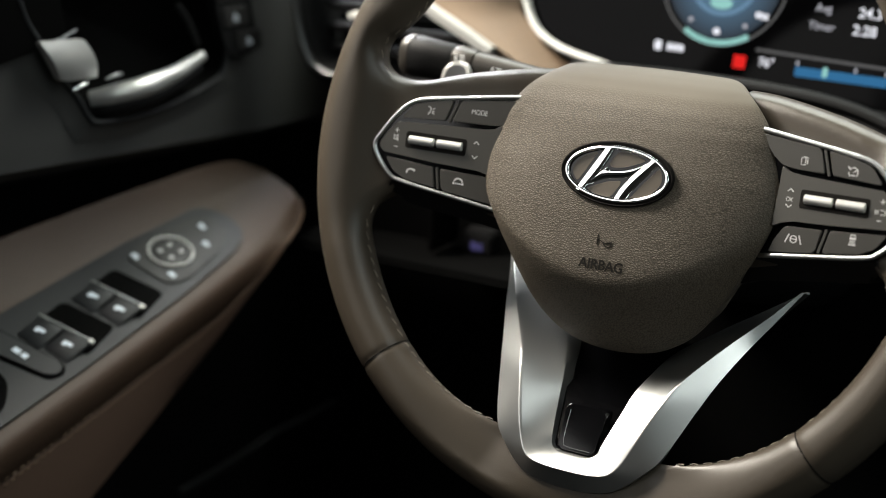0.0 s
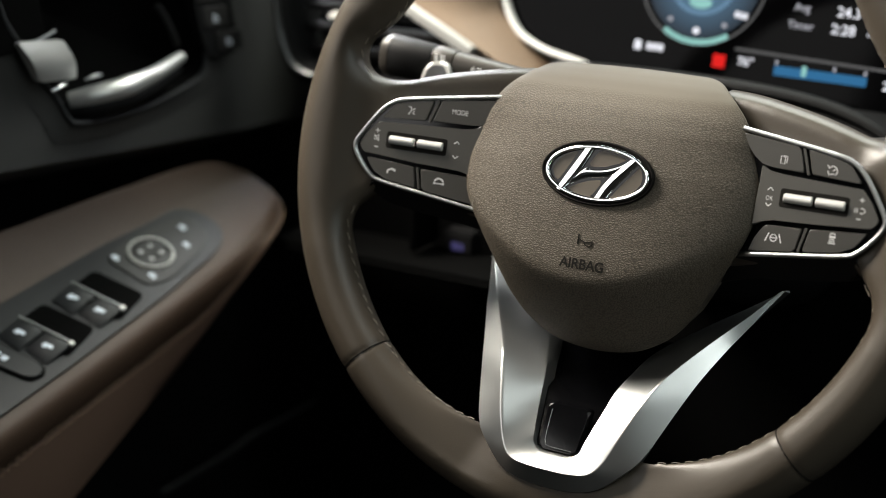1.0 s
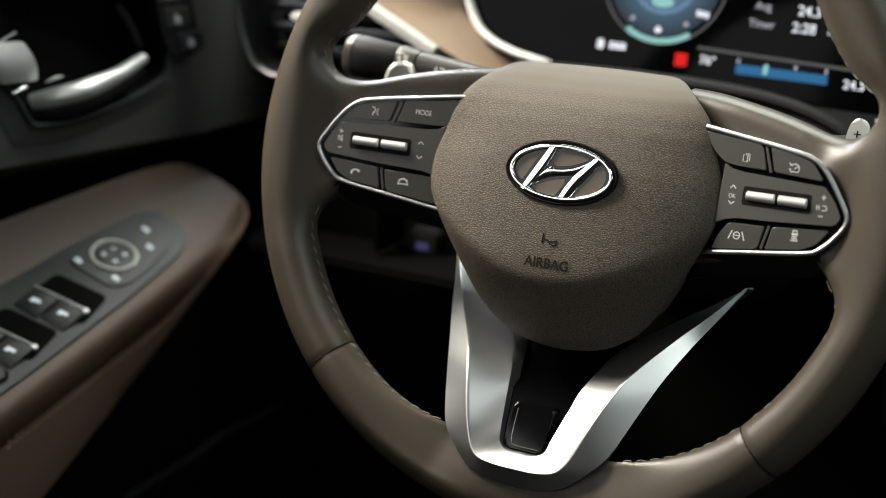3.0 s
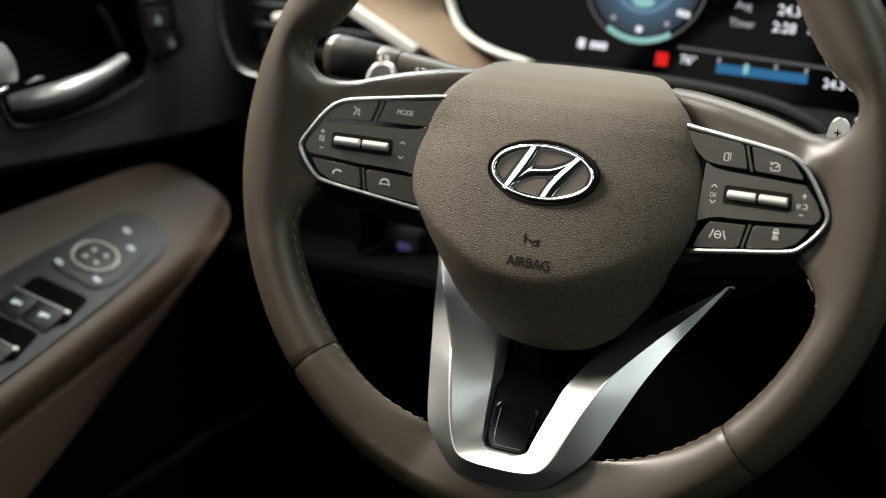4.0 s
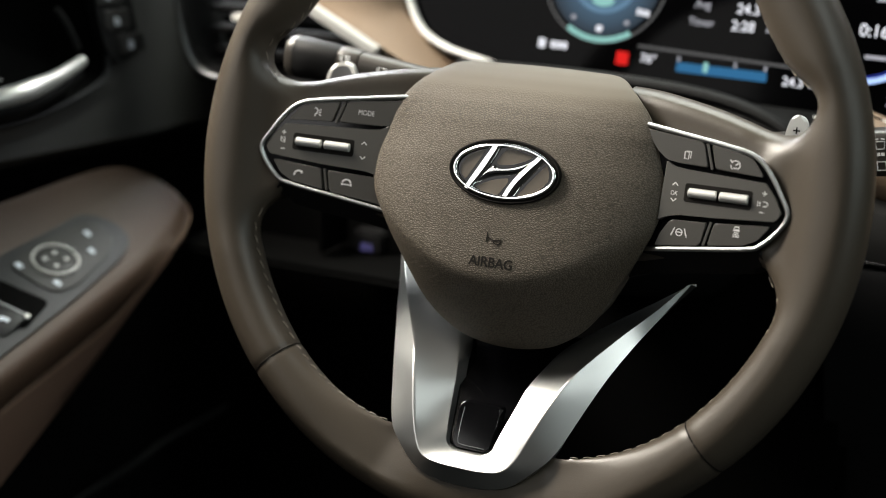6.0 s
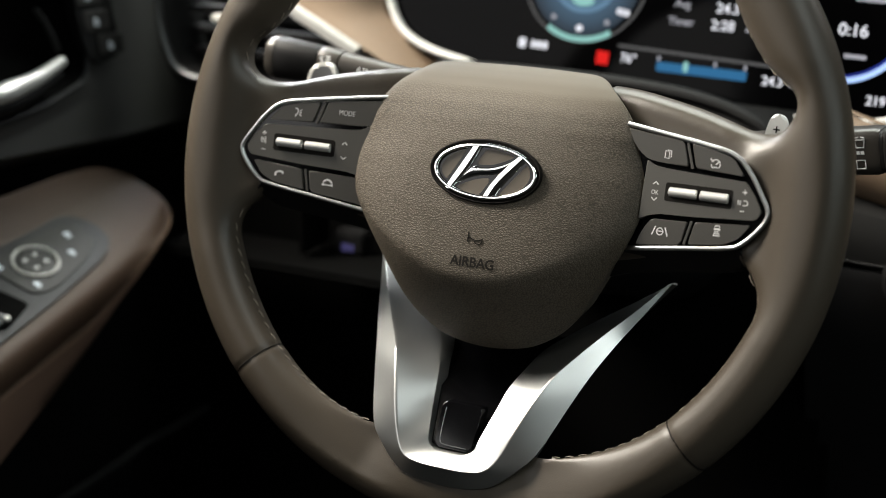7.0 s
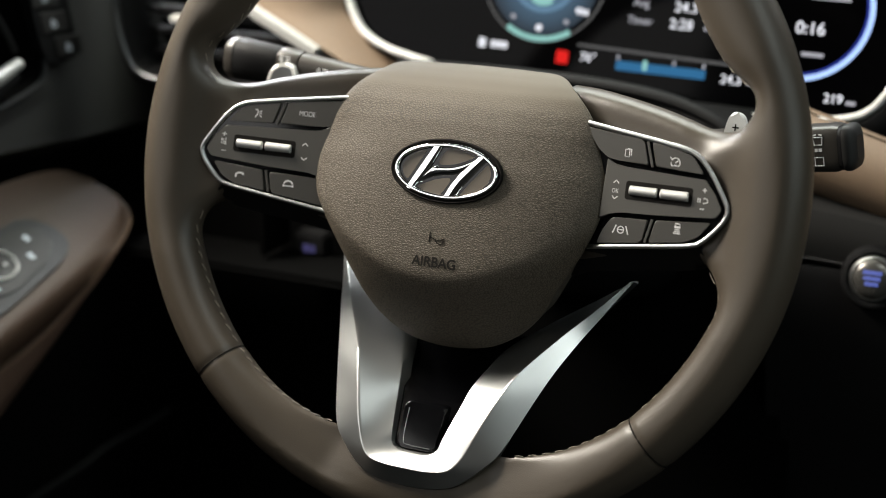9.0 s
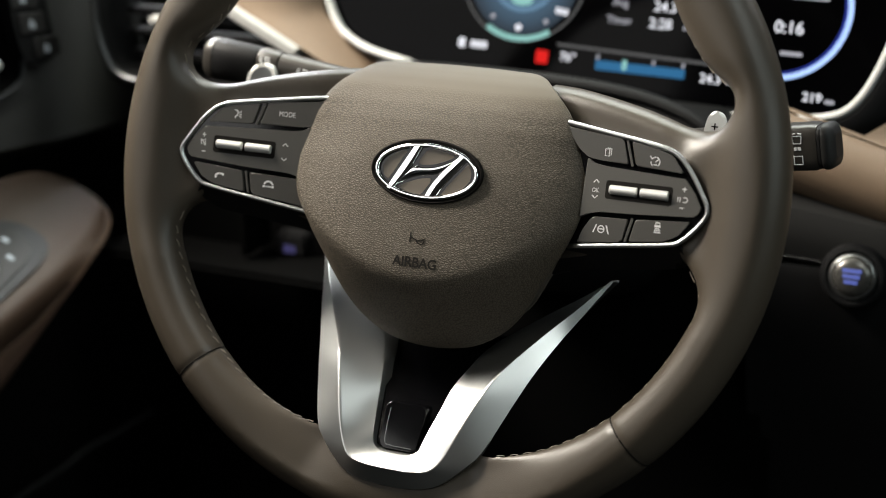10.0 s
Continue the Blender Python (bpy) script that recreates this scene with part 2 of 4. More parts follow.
def part(name, bm, mat, parent, label="", flat=False, warp=None, m=None, kind=""):
    """Links a bmesh as one mesh object under a thing or a part."""
    if warp:
        for v in bm.verts:
            v.co = warp(v.co)
    if m is not None:
        bmesh.ops.transform(bm, matrix=m, verts=bm.verts)
    bmesh.ops.recalc_face_normals(bm, faces=bm.faces)
    mesh = bpy.data.meshes.new(name)
    for f in bm.faces:
        f.smooth = not flat and len(f.verts) <= 4
    if not flat:
        for e in bm.edges:
            if len(e.link_faces) == 2 and e.calc_face_angle(0) > radians(38):
                e.smooth = False
    bm.to_mesh(mesh)
    bm.free()
    mesh.materials.append(mat)
    ob = new(name, mesh)
    ob.parent = parent
    return tagged(ob, label, kind=kind)


def letters(name, text, size, mat, parent, m, depth=0.0, label="", warp=None, squeeze=1.0, bold=0.0):
    """Raised lettering in the built-in font, centred on the pose m."""
    cu = bpy.data.curves.new(name, "FONT")
    cu.body, cu.size, cu.extrude, cu.align_x, cu.align_y = text, size, depth, "CENTER", "CENTER"
    cu.offset = bold
    ob = bpy.data.objects.new(name, cu)
    scene.collection.objects.link(ob)
    mesh = bpy.data.meshes.new_from_object(ob.evaluated_get(bpy.context.evaluated_depsgraph_get()))
    bpy.data.objects.remove(ob)
    bm = bmesh.new()
    bm.from_mesh(mesh)
    for v in bm.verts:
        v.co.x *= squeeze
        v.co = m @ v.co
        if warp:
            v.co = warp(v.co)
    return part(name, bm, mat, parent, label, flat=True)


MM = Matrix.Scale(0.001, 4)


def mirror_x(points):
    return [(-q[0], *q[1:]) for q in points]


def thing(name, m, label, category, kind=""):
    ob = new(name)
    ob.matrix_world = m
    return tagged(ob, label, category, kind=kind)

# ---- the steering wheel; its own axes: x right, y up in its plane, z towards the driver, in millimetres ----
TAU = radians(16.42)
WHEEL = Matrix(((1, 0, 0, 0), (0, math.sin(TAU), -math.cos(TAU), 0), (0, math.cos(TAU), math.sin(TAU), 0.62), (0, 0, 0, 1)))
RIM_R, RIM_A, RIM_B = 169.8, 14.8, 14.5


def rim_point(phi, alpha, grow=0.0):
    """A point on the leather rim: phi round the wheel, alpha round its section (0: outer edge, 90: the driver's side)."""
    deg = (math.degrees(phi) + 360) % 360
    side = min(deg, 360 - deg) if deg < 90 or deg > 270 else abs(deg - 180)
    upper = 0 < deg < 180
    bulge = math.exp(-((side - 33) / 11) ** 2) * 5.5 if upper else 0.0
    dip = math.exp(-((side - 18.5) / 4.8) ** 2) * 8.0 if upper else 0.0
    web = math.exp(-(side / 13.0) ** 4)
    foot = min(9.0, 14.7 * math.exp(-((deg - 270) / 25) ** 2))
    a = RIM_A + grow
    ca, sa = math.cos(alpha), math.sin(alpha)
    out = ca * a
    if ca < 0:
        out += ca * (bulge - dip + foot + 30 * web)
    r = RIM_R + out
    f = min(1.0, foot / 9)
    z = sa * (RIM_B + grow) * (1 - 0.42 * f) * (1 - 0.85 * f * max(0.0, min(1.0, 0.25 - ca)) * max(0.0, min(1.0, (abs(deg - 270) - 7) / 9)))
    if ca < 0 and sa > 0:
        # towards the spokes the driver's side of the leather falls away in a long hollow
        u = min(1.0, -ca / 0.8)
        z += web * (RIM_B - 16.0 * (1 - math.exp(-4.8 * u ** 3)) - sa * RIM_B)
    # a shallow groove where the leather pieces meet
    for seam in (224.0, 316.0):
        d = abs(deg - seam)
        if d < 0.6:
            r -= ca * 1.0 * (1 - d / 0.6)
            z -= sa * 1.0 * (1 - d / 0.6)
    return Vector((r * math.cos(phi), r * math.sin(phi), z))


half = [(0, 58.2), (30, 57.6), (46, 56.2), (55.6, 50), (66.2, 40), (73, 30), (78.2, 20), (81.2, 10), (82.6, 0), (81.6, -10), (78.8, -20), (74.2, -30), (68.6, -40), (62.4, -50), (56.6, -60), (50, -70), (39, -80.5), (23, -88.6), (0, -91.6)]
ring = spline([*half, *mirror_x(half[1:-1])[::-1]], 8, closed=True)
HUB_CROWN = [(-95, 8.4), (-56, 8.8), (-40, 8.6), (-20, 7.6), (-8, 6.6), (4, 5.2), (15, 3.2), (26, 0.4), (35, -3.2), (43, -7.8), (50, -13.5), (55, -19), (58.5, -24)]


def hub_z(x, y):
    """The face of the airbag cover: a crowned upper shield, and below its curved crease a part that falls back."""
    k = next(i for i in range(1, len(HUB_CROWN)) if y <= HUB_CROWN[i][0] or i == len(HUB_CROWN) - 1)
    (y0, z0), (y1, z1) = HUB_CROWN[k - 1], HUB_CROWN[k]
    z = z0 + (z1 - z0) * (y - y0) / (y1 - y0)
    z -= 5.5 * (x / 80) ** 2 * max(0.0, min(1.0, (45 - y) / 30)) + 1.5 * (x / 70) ** 4
    under = (-55.5 + 25.5 * (x / 66) ** 2) - y
    soft = lambda d: 1.5 * math.log(1 + math.exp(max(-30, min(30, d / 1.5))))
    dish = max(0.0, min(1.0, 12 * (1 - math.hypot((x - 0.8) / 28.9, (y - 0.9) / 14.8))))
    return z - 0.72 * soft(under) - 4.0 * dish


def build_steering_wheel():
    w = thing("steering_wheel", WHEEL, "taupe leather three-spoke steering wheel with silver lower trim", "steering wheel")
    # rim
    n, k = 900, 28
    ringed = sheet([[rim_point(i * math.tau / n, j * math.tau / k) for j in range(k)] for i in range(n)], True, True)
    leather = blend(merge(ringed, spoke_arm(1), spoke_arm(-1)))
    part("rim", leather, RIM, w, "smooth taupe leather rim running into the spokes", m=MM)
    for seam in (224.0, 316.0):
        rows = [rim_point(radians(seam), j * math.tau / 40, 0.55) for j in range(40)]
        part("rim_seam", tube(rows, 0.40, 6, closed=True, up=(math.cos(radians(seam)), math.sin(radians(seam)), 0.3)), ENGRAVED, w, m=MM)
    # thread along the inner side of the rim
    bms = []
    deg = 0.0
    while deg < 360:
        side = min(deg, 360 - deg) if deg < 90 or deg > 270 else abs(deg - 180)
        under = 251 < deg < 289
        if side > 14 and not under:
            a, b = radians(deg), radians(deg + 1.5)
            turn = 170 if 90 < deg < 270 else 184
            q, r = rim_point(a, radians(turn), 0.08), rim_point(b, radians(turn + 6), 0.08)
            bms.append(tube([q, (q + r) / 2 + (rim_point(a, radians(180), 1.0) - rim_point(a, radians(180))) * 0.25, r], 0.24, 5))
        deg += 2.7
    part("stitching", merge(*bms), THREAD, w, "pale thread stitches", m=MM, kind="stuff")
    # airbag cover
    rows = []
    m = len(ring)
    steps = [0.02, *[0.06 + 0.03 * i for i in range(29)], 0.925, 0.945, 0.96, 0.972, 0.982, 0.99, 0.996, 1.0]
    for s in steps:
        row = []
        for q in ring:
            x, y = q.x * s, q.y * s
            z = hub_z(x, y)
            # the flanks roll away towards the edge
            if s > 0.45:
                z -= (6.0 - 4.0 * max(0.0, min(1.0, (y - 20) / 25))) * (0.6 * ((s - 0.45) / 0.55) ** 2.2 + 0.4 * max(0.0, (s - 0.90) / 0.10) ** 3)
            row.append((x, y, z))
        rows.append(row)
    for lower, inset in ((2.0, 0.997), (5, 0.985), (10, 0.955), (32, 0.92)):
        rows.append([(q.x * inset, q.y * inset, hub_z(q.x, q.y) - (6.0 - 4.0 * max(0.0, min(1.0, (q.y - 20) / 25))) - lower) for q in ring])
    bm = sheet(rows, close_v=True)
    bm.faces.new([v for v in bm.verts][:m])
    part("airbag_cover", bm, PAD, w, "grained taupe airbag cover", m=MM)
    build_emblem(w)
    on_pad = lambda c: Vector((c.x, c.y, hub_z(c.x, c.y) + c.z))
    letters("airbag_lettering", "AIRBAG", 7.2, MOULD_SHADE, w, pose(1.2, -46.2, 0.25), 0.0, "lettering in near-black for its moulded shade", warp=lambda c: MM @ on_pad(c), squeeze=0.98, bold=0.16)
    horn = merge(stroke([(-2.9, -30.8), (-2.9, -36.0)], 0.5, -0.3, 0.4), stroke(spline([(-2.4, -33.2, 0), (0.6, -34.4, 0), (3.0, -34.3, 0), (5.4, -33.6, 0)], 4), 0.4, -0.3, 0.4),
                 stroke(arc(2.9, -34.6, 2.2, -5, -175, 10, 0.8), 0.4, -0.3, 0.4))
    part("horn_symbol", horn, MOULD_SHADE, w, "horn symbol in near-black for its moulded shade", warp=on_pad, m=MM, flat=True)
    # backing of the spokes behind the cover
    part("hub_backing", prism([(q.x * 0.85, q.y * 0.8) for q in ring], -75, -36), BLACK, w, m=MM)
    for side in (1, -1):
        build_spoke(w, side)
        build_paddle(w, side)
    build_lower_trim(w)
    return w


def build_emblem(w):
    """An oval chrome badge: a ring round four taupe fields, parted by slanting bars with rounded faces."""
    oval = lambda a, b, z, n=72: [(0.8 + a * math.cos(i * math.tau / n), 0.9 + b * math.sin(i * math.tau / n), z + 0.6 - 0.09 * (0.9 + b * math.sin(i * math.tau / n))) for i in range(n)]
    e = part("emblem", sheet([oval(31.0, 16.6, 4.0), oval(30.9, 16.5, 6.2), oval(30.4, 15.9, 6.5), oval(29.6, 15.1, 5.7), oval(28.6, 14.2, 5.2)], close_v=True), ENGRAVED, w, "dark oval surround of the badge", m=MM)
    lean = lambda c: Vector((c.x + 0.5, c.y, c.z + 0.6 - 0.09 * c.y))
    part("badge_base", prism([q[:2] for q in oval(29.0, 14.6, 0)], 3.0, 5.2), GLOSS, e, "gloss black base of the badge", warp=lean, m=MM)
    rows = [oval(a, a - 14.4, z) for a, z in ((28.9, 4.9), (28.85, 6.4), (28.6, 6.85), (28.1, 7.1), (27.95, 7.11), (27.8, 7.11), (27.55, 7.12), (27.4, 7.12), (27.25, 7.11), (26.9, 6.9), (26.5, 6.4), (26.4, 4.9))]
    part("oval_ring", sheet(rows, close_v=True), CHROME, e, "chrome oval ring", m=MM)
    # two slanting bars with a ridge along each, and a curved bridge from the foot of one to the head of the other
    def bar(left, right, section):
        rows = []
        for p, q in zip(spline([(*p, 0) for p in left], 5), spline([(*p, 0) for p in right], 5)):
            rows.append([(*p.lerp(q, f).xy, z) for f, z in section])
        return sheet(rows, close_v=True, cap=True)

    part("bridge", bar([(-14.6, -6.6), (-6.6, 2.9), (-2.8, 2.5), (4.6, 3.5), (12.6, 6.7), (18.0, 10.2)], [(-17.4, -9.8), (-11.0, -5.0), (-3.8, -1.9), (4.2, -0.6), (10.0, 1.6), (18.6, 8.6)],
         ((0, 4.8), (0, 5.6), (0.12, 6.3), (0.25, 6.35), (0.6, 6.1), (0.85, 5.8), (1, 5.2), (1, 4.8))), CHROME, e, "curved chrome bridge between the bars", warp=lean, m=MM)
    part("slanting_bar", bar([(-20.4, -9.4), (-14.2, 2.2), (-8.0, 13.4)], [(-16.8, -10.6), (-8.6, 2.0), (-3.0, 13.8)], ((0, 4.8), (0, 6.3), (0.04, 6.8), (0.1, 6.95), (0.13, 6.96), (0.16, 6.96), (0.63, 6.99), (0.66, 6.99), (0.70, 6.99), (0.78, 6.8), (0.97, 5.9), (1, 5.2), (1, 4.8))), CHROME, e, "slanting chrome bar", warp=lean, m=MM)
    part("slanting_bar", bar([(0.8, -12.6), (6.2, -2.4), (18.4, 11.0)], [(7.0, -12.4), (12.0, -4.1), (22.6, 9.2)], ((0, 4.8), (0, 6.3), (0.04, 6.75), (0.1, 6.9), (0.13, 6.91), (0.16, 6.91), (0.44, 6.94), (0.47, 6.94), (0.50, 6.94), (0.58, 6.75), (0.94, 5.7), (1, 5.2), (1, 4.8))), CHROME, e, "slanting chrome bar", warp=lean, m=MM)
    # four fields, each set back from the chrome by a dark gap
    for pts in ([(-25.0, 1.2), (-21.6, 6.2), (-16.2, 9.7), (-11.6, 11.0), (-15.6, 3.6), (-20.6, -5.8), (-23.4, -3.0)],
                [(-0.4, 12.6), (5.0, 12.4), (10.5, 11.4), (15.4, 9.8), (10.6, 7.2), (4.2, 4.8), (-2.2, 3.8), (-4.8, 4.4), (-4.4, 6.6)],
                [(-14.8, -8.6), (-9.6, -5.8), (-3.6, -3.4), (3.2, -2.2), (3.4, -4.0), (-1.0, -11.4), (-6.0, -11.0), (-11.4, -9.9)],
                [(22.8, 7.2), (25.2, 2.0), (24.4, -2.4), (20.2, -7.0), (14.2, -10.0), (8.8, -11.4), (13.8, -4.2)]):
        part("field", prism(round_corners(pts, 1.6, 3), 4.0, 5.35, 0.3), FIELD, e, "taupe field of the badge", warp=lean, m=MM)


def panel_z(x):
    return 4.5 + (abs(x) - 146) * 0.17


def spoke_arm(side):
    """The leather arm from the hub to the rim."""
    # sections: x, upper y, lower y, depth of the face
    st = [(50, 53.2, -37, -22), (64, 52.2, -37, -19), (80, 49.6, -35, -15), (103, 44.6, -33, -10), (122, 39.2, -30.5, -5.5), (134, 36.4, -29, -2.0), (141, 36.4, -32, 1.4), (147, 37.8, -36, 4.4), (152, 40, -41, 6.0), (158, 43, -48, 4.0)]
    dense = spline([(a, b, c) for a, b, c, d in st], 4)
    depth = spline([(a, d, 0) for a, b, c, d in st], 4)
    rows = []
    for q, d in zip(dense, depth):
        x, top, low, z = q.x, q.y, q.z, d.y
        sec = [(top - 1, z - 20), (top, z - 15), (top + 0.2, z - 11), (top - 1.2, z - 6), (top - 4, z - 2), (top - 8, z - 0.3), (top * 0.5, z - 1.0), (low * 0.5, z - 1.0), (low + 7, z - 1.2), (low + 3, z - 4), (low + 0.6, z - 9), (low, z - 14), (low + 1, z - 20)]
        rows.append([(side * x, y, zz) for y, zz in sec])
    return sheet(rows, close_v=True, cap=True)


def blend(bm):
    """Melts the rim and the spokes into one leather skin with soft hollows where they meet."""
    mesh = bpy.data.meshes.new("skin")
    bmesh.ops.recalc_face_normals(bm, faces=bm.faces)
    bm.to_mesh(mesh)
    bm.free()
    ob = bpy.data.objects.new("skin", mesh)
    scene.collection.objects.link(ob)
    mod = ob.modifiers.new("melt", "REMESH")
    mod.mode, mod.voxel_size = "VOXEL", 1.3
    out = bpy.data.meshes.new_from_object(ob.evaluated_get(bpy.context.evaluated_depsgraph_get()))
    bpy.data.objects.remove(ob)
    n = len(out.vertices)
    co = np.empty(n * 3)
    out.vertices.foreach_get("co", co)
    co = co.reshape(n, 3)
    ends = np.empty(len(out.edges) * 2, dtype=np.int32)
    out.edges.foreach_get("vertices", ends)
    i, j = ends.reshape(-1, 2).T
    count = np.maximum(1, np.bincount(i, minlength=n) + np.bincount(j, minlength=n))[:, None]
    x, y = np.abs(co[:, 0]), co[:, 1]
    near = lambda v, a, b, soft: np.clip((v - a) / soft, 0, 1) * np.clip((b - v) / soft, 0, 1)
    weight = (near(x, 118, 172, 12) * near(y, -62, 70, 16))[:, None]
    for step in range(70):
        mean = np.zeros((n, 3))
        for axis in range(3):
            mean[:, axis] = np.bincount(i, co[j, axis], n) + np.bincount(j, co[i, axis], n)
        pull = 0.5 if step < 3 else 0.5 * weight
        co = co + (mean / count - co) * pull
    out.vertices.foreach_set("co", co.ravel())
    skin = bmesh.new()
    skin.from_mesh(out)
    bpy.data.meshes.remove(out)
    return skin


def build_spoke(w, side):
    """One side spoke: switch panel with its chrome border, four buttons, a roller slot and their marks."""
    mx = (lambda pts: [(side * q[0], *q[1:]) for q in pts])
    tilt = lambda c: Vector((c.x, c.y, c.z + panel_z(c.x) - 1.2 * max(0.0, 81 - c.x if side > 0 else 0.0) * max(0.0, min(1.0, (-16 - c.y) / 8))))
    loop = spline(mx([(68.5 if side > 0 else 50, 33.5 if side > 0 else 35.5), (74, 32.7), (90, 30.3), (112, 27), (126, 24), (134.5, 17.5), (143, 5.5), (146.8, -2), (144.3, -8.8), (136, -17.8), (128, -20.9), (101, -24.6), (80, -27.4), (72.5, -28.5)]), 8)
    # dark lower shell under the panel
    low = spline(mx([(52, -30), (80, -27), (101, -23.5), (128, -19.5), (137, -20), (135, -29), (128, -33), (100, -37), (70, -42), (52, -46)]), 4, closed=True)
    part("lower_shell", prism([q[:2] for q in low], -16, -2.5, 2.5), BLACK, w, "black plastic lower spoke shell", warp=lambda c: Vector((c.x, c.y, c.z + panel_z(c.x) - 1.3 * max(0, -24 - c.y))), m=MM)
    p = part("switch_panel", prism([q[:2] for q in loop], -9, -0.6, 0.4), GLOSS, w, "black switch panel", warp=tilt, m=MM)
    part("chrome_border", tube([(q.x, q.y, 0.2) for q in loop], 1.2, 10, flat=0.9), SATIN, p, "satin silver border", warp=tilt, m=MM)
    rounded = lambda pts: [q[:2] for q in spline(mx(pts), 5, closed=True)]
    corner = lambda pts, r=1.2: round_corners(mx(pts), r)
    inn = 77.0 if side < 0 else 83.5
    mid = [(inn - 2, 17.5), (inn + 2.5, 14.8), (inn + 8, 14.0), (106, 13.2), (134.2, 11.8), (140.0, 5.4), (144.2, -2), (141.4, -6.2), (110, -8.4), (inn + 8, -9.2), (inn + 2, -10.6), (inn - 3, -13.5)]
    part("middle_bar", prism(corner(inset(mid, 0.25), 1.2), -3, 1.1, 0.8, 3), PANEL, p, "grey middle bar", warp=tilt, m=MM)
    q, k = (11, 8) if side < 0 else (3.5, 0)
    buttons = [[(103.6, 27.6), (117, 25.2), (126.5, 22.6), (133.8, 13.6), (107.4, 14.9)],
               [(72 - q, 31.6 + q * 0.12), (100.2, 28.1), (104.5, 15.1), (91 - q, 16.0), (85 - q, 17.0), (80 - q, 20.5), (76 - q, 25)],
               [(110.6, -10.2), (140.2, -8.0), (134.0, -16.2), (126.6, -19.8), (108.0, -22.4)],
               [(88 - k, -11.2), (107.8, -10.5), (105.0, -22.8), (80 - k, -26.2 - k * 0.1), (83 - k, -18.5), (86 - k, -13.5)]]
    for pts in buttons:
        part("button", prism(corner(inset(pts, 0.4), 1.6), -3, 0.75, 0.75, 2), BUTTON, p, "dark grey push button", warp=tilt, m=MM)
    # thin black ribs between neighbouring buttons
    for a, b in (((101.8, 27.2), (105.9, 15.0)), ((109.1, -10.4), (106.5, -22))):
        part("rib", stroke(mx([a, b]), 1.3, -3, 0.5), BUTTON, p, warp=tilt, m=MM)
    slot = round_rect(111, 2.4, 17.6, 4.6, 1.4)
    part("slot", prism(mx(slot), 0.5, 1.2), ENGRAVED, p, "black slot", warp=tilt, m=MM)
    for x0, x1 in ((95.4, 110.4), (111.8, 126.8)):
        rows = []
        for x, r in ((x0, 1.6), (x0 + 0.5, 2.4), (x1 - 0.5, 2.4), (x1, 1.6)):
            rows.append([(side * x, 2.5 + r * math.cos(j * math.tau / 16), 0.8 + r * math.sin(j * math.tau / 16)) for j in range(16)])
        part("roller", sheet(rows, close_v=True, cap=True), SILVER, p, "silver roller", warp=tilt, m=MM)
    # marks
    ic = lambda bm, name: part(name, bm, MARK, p, "white marking", warp=tilt, m=MM, flat=True)
    z0, z1 = 0.74, 0.86
    m0, m1 = 1.08, 1.22
    S = lambda pts, wd=0.5, a=z0, b=z1, closed=False: stroke(pts, wd, a, b, closed)
    put = lambda x, y, pts: [(x + a, y + b) for a, b in pts]
    cx = side * 88
    if side < 0:
        letters("mode_lettering", "MODE", 3.9, MARK, p, MM @ pose(-88.9, 22.2, panel_z(88.9) + 0.85, 0, 9.6, 0), 0.00005, squeeze=0.85)
        face = [(-1.9, 2.2), (-0.6, 2.1), (0.0, 0.7), (-0.5, 0.1), (-0.4, -0.8), (-1.3, -1.0), (-1.4, -2.3)]
        ic(merge(S(put(-116.6, 19.6, face), 0.5), *[S(put(-116.6, 19.6, [(0.7, v), (2.0, 2.2 * v)]), 0.45) for v in (0.8, 0.0, -0.8)]), "voice_symbol")
        ic(merge(S(put(-123.8, -13.8, arc(0.6, -2.6, 3.0, 60, 150, 8)), 0.9), S(put(-123.8, -13.8, [(2.2, 0.5), (2.4, -0.8)]), 1.0), S(put(-123.8, -13.8, [(-2.2, -1.4), (-1.4, -2.0)]), 1.0)), "phone_symbol")
        ic(merge(S(put(-95.3, -16.7, arc(0, -0.6, 2.6, 20, 160, 10)), 0.9), S(put(-95.3, -16.7, [(-2.6, -0.8), (2.6, -0.8)]), 0.6), S(put(-95.3, -16.7, [(-2.6, -0.1), (-2.6, -1.4)]), 0.9), S(put(-95.3, -16.7, [(2.6, -0.1), (2.6, -1.4)]), 0.9)), "hang_up_symbol")
        ic(merge(S(put(-134.6, 2.6, [(-1.1, -1), (0.2, -1), (1.2, -1.8), (1.2, 1.8), (0.2, 1), (-1.1, 1), (-1.1, -1)]), 0.35, m0, m1), S(put(-134.6, 2.6, [(-1.4, 1.6), (1.6, -1.4)]), 0.35, m0, m1)), "mute_symbol")
    else:
        ic(merge(S(put(92.2, 20.6, [(-1.4, -1.8), (0.8, -2.0), (0.8, 1.4), (-1.4, 1.6)]), 0.4, closed=True), S(put(92.2, 20.6, [(-0.4, 2.0), (1.8, 1.8), (1.8, -1.4)]), 0.4)), "pages_symbol")
        ic(merge(S(put(117.7, 18.2, arc(0, 0, 2.3, -50, 150, 14)), 0.45), S(put(117.7, 18.2, arc(0, 0, 2.3, 180, 235, 5)), 0.45), S(put(117.7, 18.2, [(0, 0), (1.4, 1.2)]), 0.45), S(put(117.7, 18.2, [(-3, 2.6), (-1.6, 1.2)]), 0.45), S(put(117.7, 18.2, [(-1.0, -1.4), (1.0, -1.4)]), 0.5)), "cruise_symbol")
